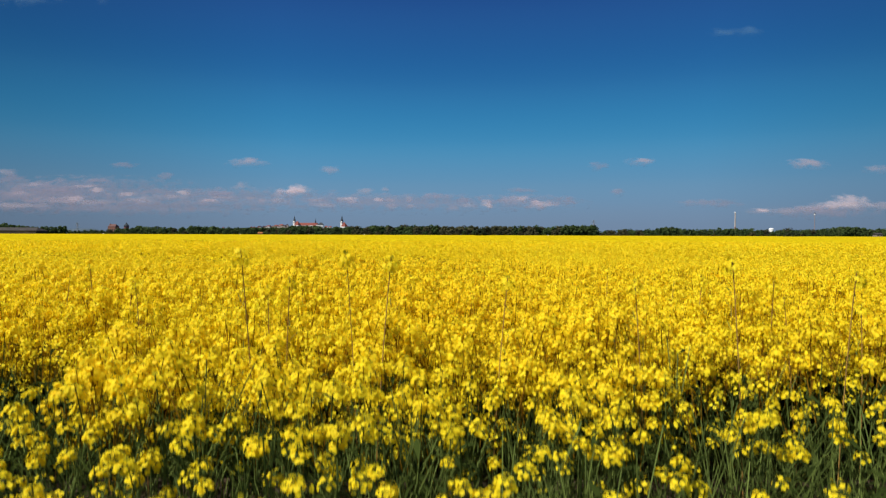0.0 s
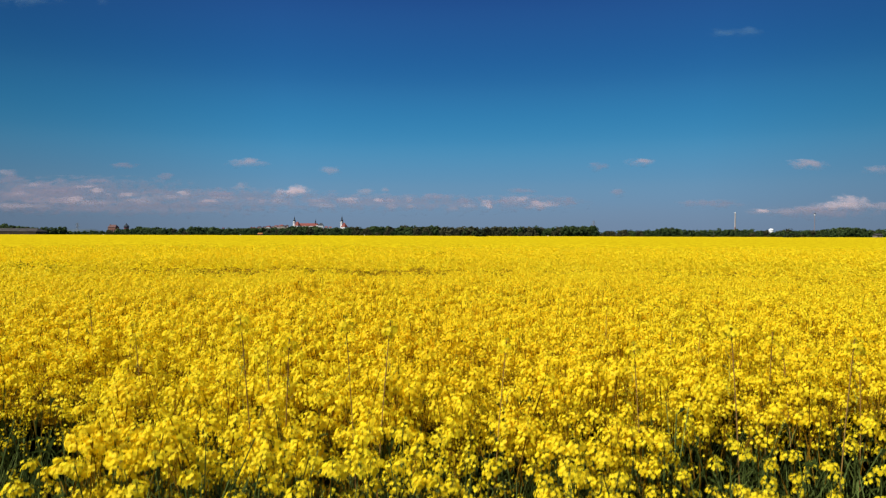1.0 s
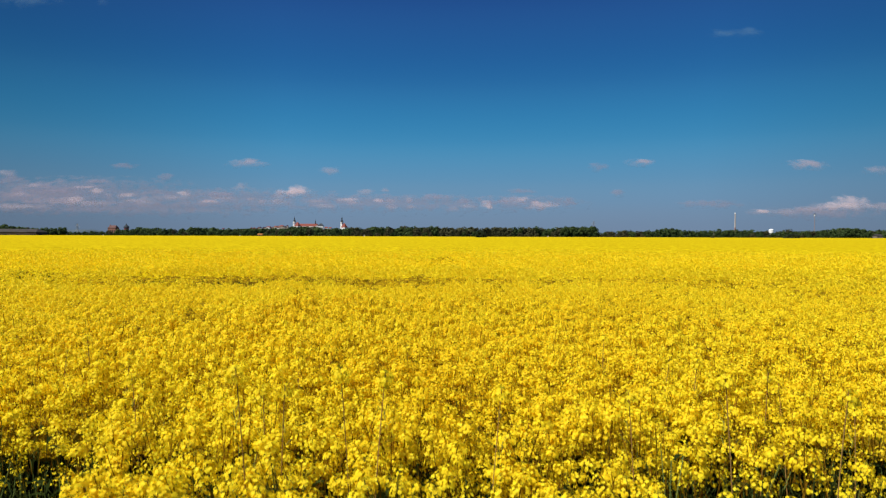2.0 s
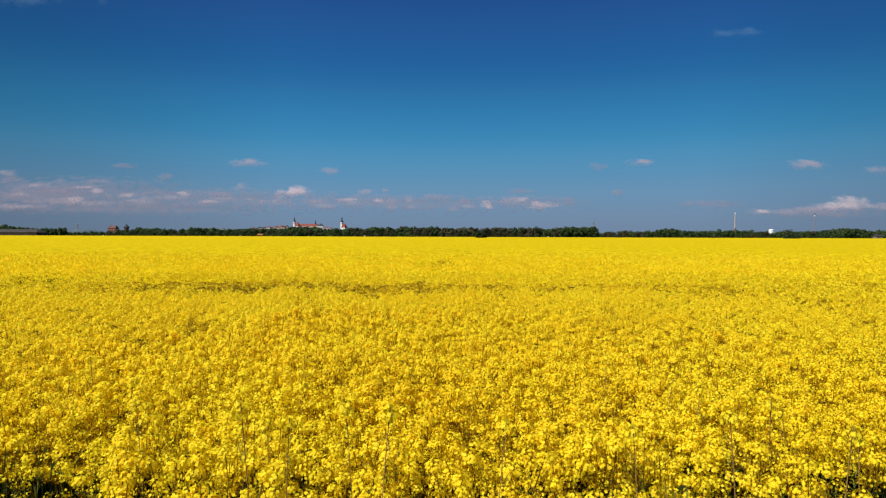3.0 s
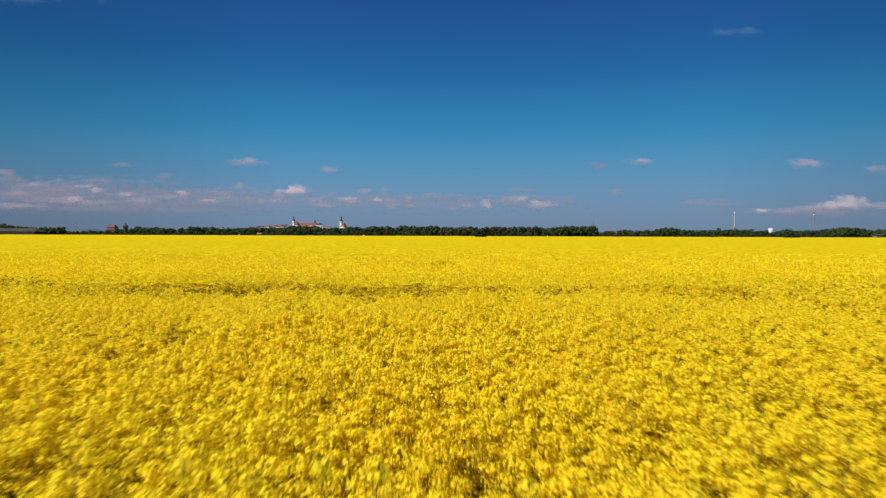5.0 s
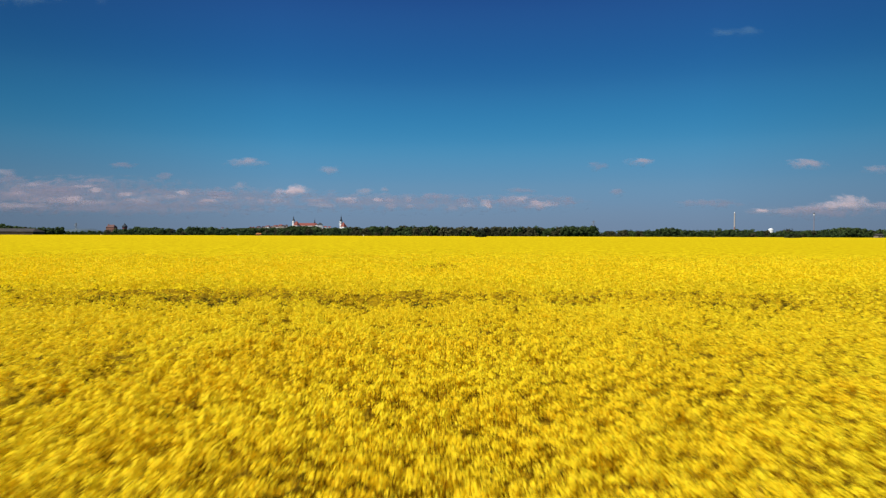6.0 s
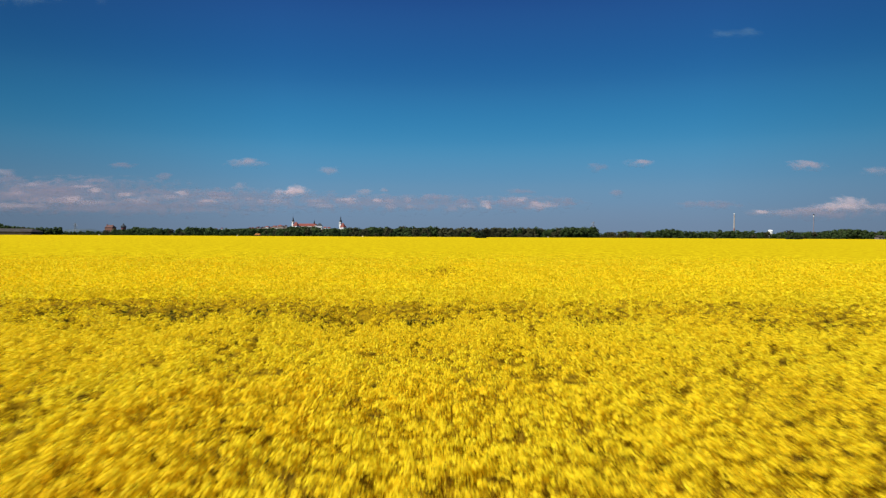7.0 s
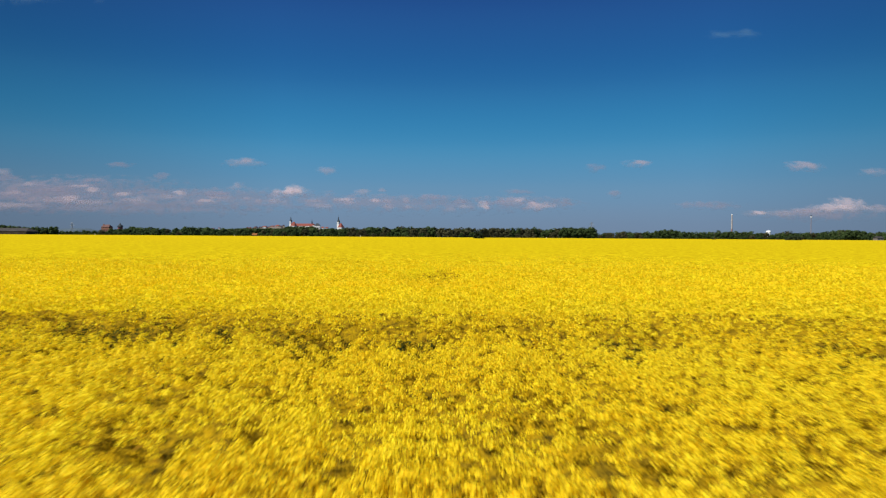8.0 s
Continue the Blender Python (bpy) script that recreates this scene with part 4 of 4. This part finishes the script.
for i in range(58):
    px = r.uniform(0, 1)
    u = -0.2930 + (-0.2390 - -0.2930) * px
    top = 27.72 + (37.93 - 27.72) * px + r.uniform(-4, 1.5)
    w, wall_h, roof_h = r.uniform(7, 13), r.uniform(4, 6), r.uniform(3, 5)
    wall = (WHITE_WALL, CREAM_WALL, CREAM_WALL)[i % 3]
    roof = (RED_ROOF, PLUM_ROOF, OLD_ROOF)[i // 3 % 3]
    house(u * D, D - 60 + r.uniform(-40, 40), top - wall_h - roof_h, w, r.uniform(8, 11), wall_h, roof_h, wall, roof,
          "old town house with a red tiled roof" if roof is not PLUM_ROOF else "old town house with a dull plum-coloured roof",
          ("x", "y")[i % 2], 0, group="houses of the old town", panes=3)
for px_u, top, w, roof, label in ((-0.1777, 32.03, 10, RED_ROOF, "pale house with a red roof among trees"), (-0.1715, 31.01, 9, RED_ROOF, "pale house with a red roof among trees"),
                                  (-0.3429, 24.21, 7, PLUM_ROOF, "pale house with a dark roof among trees"), (-0.3340, 26.43, 7, PLUM_ROOF, "pale house with a dark roof among trees"),
                                  (-0.3500, 22.93, 6, PLUM_ROOF, "pale house with a dark roof among trees")):
    house(px_u * D, D - 90, top - 9, w, 9, 5, 4, WHITE_WALL, roof, label, "x", 0, group="houses of the old town", panes=3)

# red brick house and round tower at the wood's left end
u0, dist = -0.5207, 780.0
k = house(u0 * dist, dist, 0, 9.4, 9, 10.07, 13.21 - 10.07, BRICK_WALL, OLD_ROOF, "old red brick house above the trees", "x", 1.5, panes=4)
bm = bmesh.new()
box(bm, -4.2, -3.2, -1, 0, 12.16 - 1, 13.91)
part("chimney", bm, BRICK_WALL, k)
t = thing("tower", "round brick tower with a dark slate cone roof", "tower", pose(-0.5040 * dist, dist + 6, 0))
bm = bmesh.new()
lathe(bm, [(2.9, -0.02), (2.8, 10.13), (3.1, 10.41)], 12)
part("tower", bm, DARK_BRICK, t)
bm = bmesh.new()
lathe(bm, [(3.4, 0), (2.9, 1.6), (0.9, 3.4), (0.8, 3.9), (0.1, 5.2)], 12)
roof = part("roof", bm, DARK_ROOF, t)
roof.location = (0, 0, 10.41)
# the long barn
dist = 478.0
x0, x1 = -0.7538 * dist, -0.6341 * dist
barn = thing("barn", "long low dark barn with a grey roof behind the field", "barn", pose((x0 + x1) / 2, dist, 0))
hw = (x1 - x0) / 2
bm = bmesh.new()
box(bm, -hw, hw, -7, 7, -0.02, 3.68)
part("wall", bm, BARN_WALL, barn)
bm = bmesh.new()
gable(bm, -hw, hw, -7, 7, 3.68 - 0.01, 6.02, "x", 3)
part("roof", bm, BARN_ROOF, barn)
for k in range(6):
    cx = -hw + (k + 0.5) * hw / 3
    bm = bmesh.new()
    box(bm, cx - 1.6, cx + 1.6, -7.08, -6.9, 0.02, 2.2)
    part("barn_door", bm, BARN_WALL, barn)
# the hut, the cottage, the white tank
house(-0.2885 * 500, 500, 0, 3.4, 4, 2.20, 3.27 - 2.20, BRICK_WALL, ORANGE_ROOF, "small hut with a dull orange tiled roof at the wood's edge", "x", 0, "hut", panes=2, category="hut")
house(0.6868 * 515, 515, 0, 5.0, 5, 3.22, 4.37 - 3.22, DULL_WALL, BARN_ROOF, "small dull grey-brown cottage with a grey roof by the wood", "x", 0, "cottage", panes=2, category="house")
tank = thing("storage_tank", "white domed storage tank showing above the trees", "tank", pose(0.5184 * 1800, 1800, 0))
top = 20.3
bm = bmesh.new()
lathe(bm, [(6.7, -0.02), (6.7, top)], 20)
part("wall", bm, WHITE_WALL, tank)
bm = bmesh.new()
lathe(bm, [(7.0, 0), (6.2, 1.1), (4.4, 2.2), (1.8, 2.9), (0.3, 3.0)], 20)
dome = part("dome", bm, WHITE_WALL, tank)
dome.location = (0, 0, top)

# ---------------------------------------------------------------- chimneys, pylons, masts
dist = 3500.0
ch = thing("chimney", "tall pale concrete chimney with a reddish foot", "chimney", pose(0.4613 * dist, dist, 0))
top = 133.12
bm = bmesh.new()
lathe(bm, [(4.4, -0.02), (3.9, top * 0.38)], 16)
part("foot", bm, RED_BAND, ch)
bm = bmesh.new()
lathe(bm, [(3.9, top * 0.38), (3.1, top * 0.96)], 16)
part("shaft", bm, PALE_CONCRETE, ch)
bm = bmesh.new()
lathe(bm, [(3.5, top * 0.96), (3.5, top)], 16)
part("rim", bm, WHITE_WALL, ch)
ch = thing("chimney", "thin reddish chimney with a white band and dark top", "chimney", pose(0.5868 * dist, dist, 0))
top = 129.97
for name, a, b, ra, rb, mat in (("shaft", -0.02, top * 0.90, 2.3, 1.7, PINK_BAND), ("white_band", top * 0.90, top * 0.955, 3.2, 3.2, WHITE_WALL), ("cap", top * 0.955, top, 3.6, 3.4, DARK_CAP)):
    bm = bmesh.new()
    lathe(bm, [(ra, a), (rb, b)], 14)
    part(name, bm, mat, ch)


def pylon(x, y, h, label, thick):
    p = thing("power_pylon", label, "pylon", pose(x, y, 0), "power pylons")
    bm = bmesh.new()
    w = h * 0.10
    for a, b in ((-1, -1), (1, -1), (1, 1), (-1, 1)):
        tube(bm, (a * w, b * w, -0.02), (a * w * 0.15, b * w * 0.15, h), thick, thick * 0.6, 4)
    for k in range(7):
        f, g = k / 7, (k + 1) / 7
        wa, wb = w * (1 - 0.85 * f), w * (1 - 0.85 * g)
        for s in (-1, 1):
            tube(bm, (-s * wa, -wa, h * f), (s * wb, -wb, h * g), thick * 0.5, thick * 0.5, 4)
            tube(bm, (-s * wa, wa, h * f), (s * wb, wb, h * g), thick * 0.5, thick * 0.5, 4)
    part("lattice", bm, STEEL, p)
    for f, s in ((0.72, 0.22), (0.84, 0.17), (0.94, 0.12)):
        bm = bmesh.new()
        tube(bm, (-h * s, 0, h * f), (h * s, 0, h * f), thick * 0.7, thick * 0.7, 4)
        tube(bm, (-h * s, 0, h * f), (0, 0, h * (f + 0.05)), thick * 0.5, thick * 0.5, 4)
        tube(bm, (h * s, 0, h * f), (0, 0, h * (f + 0.05)), thick * 0.5, thick * 0.5, 4)
        part("crossarm", bm, STEEL, p)


pylon(0.2380 * 900, 900, 23.28, "steel lattice power pylon rising behind the trees", 0.16)
pylon(-0.5778 * 2000, 2000, 35.91, "faint steel lattice power pylon on the horizon", 0.35)
mast = thing("thin_mast", "thin grey mast beside a small bush", "mast", pose(0.4278 * 428, 428, 0))
bm = bmesh.new()
tube(bm, (0, 0, -0.02), (0, 0, 6.90), 0.06, 0.03, 6)
part("pole", bm, STEEL, mast)
bm = bmesh.new()
tube(bm, (-0.4, 0, 6.52), (0.4, 0, 6.52), 0.03, 0.03, 5)
part("crossbar", bm, STEEL, mast)
for px_u in (-0.5368, -0.3206, -0.1241, 0.1661):
    post = thing("marker_post", "small white marker post at the field's end", "post", pose(px_u * 468, 468, 0), "white marker posts")
    bm = bmesh.new()
    tube(bm, (0, 0, -0.02), (0, 0, 2.0), 0.30, 0.28, 8)
    part("shaft", bm, WHITE_WALL, post)
    bm = bmesh.new()
    tube(bm, (0, 0, 2.0), (0, 0, 2.3), 0.30, 0.05, 8)
    part("cap", bm, DARK_CAP, post)

# ---------------------------------------------------------------- clouds


def cloud_material(name, tone, density):
    """Bright water droplets, thinning out to wisps at the rim."""
    m, n, l, bsdf = material(name, 1.0)
    bsdf.inputs["Base Color"].default_value = (*tone, 1)
    bsdf.inputs["Specular IOR Level"].default_value = 0.0
    where, geo, face = n.new("ShaderNodeTexCoord"), n.new("ShaderNodeNewGeometry"), n.new("ShaderNodeVectorMath")
    face.operation = "MULTIPLY"
    face.inputs[1].default_value = (1.0, 0.0, 1.0)
    l.new(where.outputs["Object"], face.inputs[0])
    out_from = n.new("ShaderNodeVectorMath")
    out_from.operation = "LENGTH"
    l.new(face.outputs[0], out_from.inputs[0])
    tex = n.new("ShaderNodeTexNoise")
    tex.inputs["Scale"].default_value, tex.inputs["Detail"].default_value, tex.inputs["Roughness"].default_value = 0.030, 6.0, 0.58
    drawn = n.new("ShaderNodeVectorMath")
    drawn.operation = "MULTIPLY"
    drawn.inputs[1].default_value = (0.6, 0.6, 1.2)
    l.new(geo.outputs["Position"], drawn.inputs[0])
    l.new(drawn.outputs[0], tex.inputs["Vector"])
    rim = n.new("ShaderNodeMath")
    rim.operation = "MULTIPLY_ADD"
    rim.inputs[1].default_value, rim.inputs[2].default_value = -1.35, -0.10
    l.new(out_from.outputs["Value"], rim.inputs[0])
    thick = n.new("ShaderNodeMath")
    thick.operation = "MULTIPLY_ADD"
    thick.inputs[1].default_value = 2.6
    l.new(tex.outputs["Fac"], thick.inputs[0])
    l.new(rim.outputs[0], thick.inputs[2])
    cover = n.new("ShaderNodeMapRange")
    cover.interpolation_type = "SMOOTHSTEP"
    cover.inputs["From Min"].default_value, cover.inputs["From Max"].default_value = -0.05, 1.15
    cover.inputs["To Max"].default_value = density
    l.new(thick.outputs[0], cover.inputs["Value"])
    l.new(cover.outputs[0], bsdf.inputs["Alpha"])
    glow = n.new("ShaderNodeBsdfTranslucent")       # light passes through a cloud from any side
    glow.inputs["Color"].default_value = (*tone, 1)
    clear, lit, mixed = n.new("ShaderNodeBsdfTransparent"), n.new("ShaderNodeAddShader"), n.new("ShaderNodeMixShader")
    bsdf.inputs["Alpha"].default_value = 1.0
    l.remove(bsdf.inputs["Alpha"].links[0])
    l.new(bsdf.outputs[0], lit.inputs[0])
    l.new(glow.outputs[0], lit.inputs[1])
    l.new(cover.outputs[0], mixed.inputs[0])
    l.new(clear.outputs[0], mixed.inputs[1])
    l.new(lit.outputs[0], mixed.inputs[2])
    l.new(mixed.outputs[0], n["Material Output"].inputs["Surface"])
    return m


CLOUDS = {k: cloud_material("cloud " + k, tone, density) for k, tone, density in (
    ("bright", (0.35, 0.295, 0.318), 0.70), ("soft", (0.27, 0.230, 0.262), 0.42), ("veil", (0.200, 0.170, 0.210), 0.42), ("thin", (0.16, 0.25, 0.28), 0.085))}


def cloud(u, z, w, h, kind, label, dist=4300.0):
    """A shallow heap of cloud: domed above, flatter below, at a bearing and height (as shares of its distance)."""
    gx, gz = np.meshgrid(np.linspace(-1, 1, 26), np.linspace(-1, 1, 16))
    # square to disc
    dx, dz = gx * np.sqrt(1 - gz ** 2 / 2), gz * np.sqrt(1 - gx ** 2 / 2)
    rad = np.clip(dx ** 2 + dz ** 2, 0, 1)
    seed = u * 37 + z * 91
    dy = -np.sqrt(1 - rad) * (0.35 + 0.05 * rolling(dx, dz, 1.2, seed % 1))
    me = grid_mesh("cloud", dx, dy, dz, CLOUDS[kind])
    ob = part("cloud", me, None)
    away = dist / math.sqrt(1 + u * u)
    ob.matrix_world = pose(u * away, away, EYE + z * away, -30) @ Matrix.Diagonal((w * away * 0.57, h * away * 0.57, h * away * 0.65, 1))
    ob.visible_shadow = False
    return tagged(ob, label, "cloud", "clouds over the horizon")


HEAP, PUFF, VEIL = "white heaped cloud with a soft rim", "small faint pinkish cloud", "thin mauve-grey cloud veil above the horizon"
WISP = "faint pale blue wisp of high cloud"
cloud(-0.5746, 0.0613, 0.4420, 0.0609, "veil", VEIL)
cloud(-0.6460, 0.0557, 0.2679, 0.0554, "veil", VEIL)
cloud(-0.3428, 0.0532, 0.4554, 0.0415, "veil", VEIL)
cloud(-0.0841, 0.0479, 0.4821, 0.0360, "veil", VEIL)
cloud(0.5985, 0.0360, 0.2009, 0.0249, "veil", VEIL)
cloud(0.4243, 0.0497, 0.1205, 0.0166, "veil", VEIL)
cloud(0.1300, 0.0495, 0.2009, 0.0304, "veil", VEIL)
cloud(-0.4945, 0.0384, 0.5625, 0.0277, "veil", VEIL)
cloud(-0.6883, 0.0956, 0.0455, 0.0125, "soft", PUFF)
cloud(-0.6813, 0.0841, 0.0536, 0.0221, "veil", VEIL)
cloud(-0.6458, 0.0744, 0.0375, 0.0125, "soft", PUFF)
cloud(-0.6673, 0.0619, 0.0589, 0.0111, "soft", PUFF)
cloud(-0.6146, 0.0674, 0.0536, 0.0083, "veil", VEIL)
cloud(-0.5593, 0.0738, 0.0455, 0.0062, "bright", HEAP)
cloud(-0.5424, 0.0668, 0.0321, 0.0125, "bright", HEAP)
cloud(-0.5291, 0.0615, 0.0188, 0.0069, "soft", PUFF)
cloud(-0.5459, 0.0828, 0.0402, 0.0083, "veil", VEIL)
cloud(-0.5809, 0.0533, 0.0536, 0.0138, "bright", HEAP)
cloud(-0.6104, 0.0505, 0.1205, 0.0152, "soft", PUFF)
cloud(-0.5524, 0.0480, 0.0938, 0.0125, "soft", PUFF)
cloud(-0.6872, 0.0422, 0.0589, 0.0166, "soft", PUFF)
cloud(-0.6550, 0.0423, 0.0804, 0.0111, "soft", PUFF)
cloud(-0.4988, 0.0607, 0.0362, 0.0083, "bright", HEAP)
cloud(-0.4694, 0.0501, 0.0482, 0.0180, "soft", PUFF)
cloud(-0.4926, 0.0527, 0.0402, 0.0097, "soft", PUFF)
cloud(-0.4542, 0.0653, 0.0696, 0.0111, "veil", VEIL)
cloud(-0.4105, 0.0628, 0.0268, 0.0125, "bright", HEAP)
cloud(-0.4266, 0.0574, 0.0723, 0.0111, "soft", PUFF)
cloud(-0.4380, 0.0894, 0.0295, 0.0152, "veil", VEIL)
cloud(-0.5029, 0.1069, 0.0536, 0.0125, "veil", VEIL)
cloud(-0.3677, 0.0522, 0.0482, 0.0062, "bright", HEAP)
cloud(-0.3561, 0.0630, 0.0643, 0.0111, "veil", VEIL)
cloud(-0.3472, 0.0568, 0.0536, 0.0083, "soft", PUFF)
cloud(-0.3035, 0.0560, 0.0188, 0.0069, "soft", PUFF)
cloud(-0.2857, 0.0525, 0.0147, 0.0069, "soft", PUFF)
cloud(-0.3096, 0.1112, 0.0696, 0.0166, "soft", PUFF)
cloud(-0.3060, 0.1156, 0.0295, 0.0125, "soft", PUFF)
cloud(-0.3168, 0.0747, 0.0281, 0.0166, "soft", PUFF)
cloud(-0.2312, 0.0679, 0.0562, 0.0235, "bright", HEAP)
cloud(-0.2357, 0.0652, 0.0402, 0.0166, "bright", HEAP)
cloud(-0.2571, 0.0606, 0.0295, 0.0208, "soft", PUFF)
cloud(-0.2607, 0.0517, 0.0455, 0.0111, "soft", PUFF)
cloud(-0.1777, 0.1001, 0.0375, 0.0180, "soft", PUFF)
cloud(-0.2009, 0.0528, 0.0321, 0.0111, "soft", PUFF)
cloud(-0.1867, 0.0449, 0.0536, 0.0083, "soft", PUFF)
cloud(-0.1510, 0.0557, 0.0321, 0.0069, "bright", HEAP)
cloud(-0.1403, 0.0513, 0.0241, 0.0125, "soft", PUFF)
cloud(-0.1216, 0.0674, 0.0295, 0.0138, "soft", PUFF)
cloud(-0.0913, 0.0710, 0.0174, 0.0097, "soft", PUFF)
cloud(-0.1019, 0.0541, 0.0188, 0.0097, "bright", HEAP)
cloud(-0.0814, 0.0532, 0.0268, 0.0111, "soft", PUFF)
cloud(-0.0823, 0.0434, 0.0241, 0.0111, "soft", PUFF)
cloud(-0.0529, 0.0542, 0.0147, 0.0125, "soft", PUFF)
cloud(-0.0493, 0.0445, 0.0174, 0.0083, "soft", PUFF)
cloud(-0.0128, 0.0588, 0.0455, 0.0138, "veil", VEIL)
cloud(0.0684, 0.0475, 0.0188, 0.0166, "bright", HEAP)
cloud(0.0729, 0.0440, 0.0147, 0.0097, "bright", HEAP)
cloud(0.0390, 0.0448, 0.0295, 0.0097, "soft", PUFF)
cloud(0.0167, 0.0411, 0.0228, 0.0097, "soft", PUFF)
cloud(0.0336, 0.0528, 0.0348, 0.0111, "veil", VEIL)
cloud(0.1209, 0.0691, 0.0616, 0.0111, "veil", VEIL)
cloud(0.1175, 0.0539, 0.0616, 0.0152, "soft", PUFF)
cloud(0.1255, 0.0558, 0.0268, 0.0097, "bright", HEAP)
cloud(0.1568, 0.0478, 0.0536, 0.0138, "bright", HEAP)
cloud(0.1479, 0.0434, 0.0402, 0.0097, "soft", PUFF)
cloud(0.1968, 0.0533, 0.0348, 0.0166, "veil", VEIL)
cloud(0.2454, 0.1078, 0.0362, 0.0180, "veil", VEIL)
cloud(0.3113, 0.1151, 0.0536, 0.0152, "soft", PUFF)
cloud(0.3130, 0.1169, 0.0348, 0.0097, "soft", PUFF)
cloud(0.5732, 0.1116, 0.0750, 0.0208, "soft", PUFF)
cloud(0.5749, 0.1143, 0.0455, 0.0166, "soft", PUFF)
cloud(0.6847, 0.1040, 0.0616, 0.0166, "soft", PUFF)
cloud(0.2752, 0.0670, 0.0254, 0.0138, "veil", VEIL)
cloud(0.4985, 0.0383, 0.0562, 0.0111, "soft", PUFF)
cloud(0.5048, 0.0393, 0.0321, 0.0083, "bright", HEAP)
cloud(0.5449, 0.0376, 0.0723, 0.0138, "soft", PUFF)
cloud(0.5850, 0.0422, 0.0857, 0.0152, "soft", PUFF)
cloud(0.6428, 0.0549, 0.0696, 0.0249, "bright", HEAP)
cloud(0.6295, 0.0477, 0.1071, 0.0166, "bright", HEAP)
cloud(0.6697, 0.0479, 0.0804, 0.0166, "soft", PUFF)
cloud(0.6964, 0.0462, 0.0455, 0.0152, "soft", PUFF)
cloud(0.6117, 0.0459, 0.0938, 0.0125, "soft", PUFF)
cloud(0.4609, 0.3182, 0.1018, 0.0194, "thin", WISP)
cloud(0.4812, 0.3191, 0.0348, 0.0221, "thin", WISP)
cloud(0.4387, 0.3163, 0.0536, 0.0138, "thin", WISP)
cloud(-0.6561, 0.3636, 0.1339, 0.0332, "thin", WISP)
cloud(-0.6428, 0.3618, 0.0589, 0.0194, "thin", WISP)
cloud(-0.5329, 0.3622, 0.0214, 0.0194, "thin", WISP)
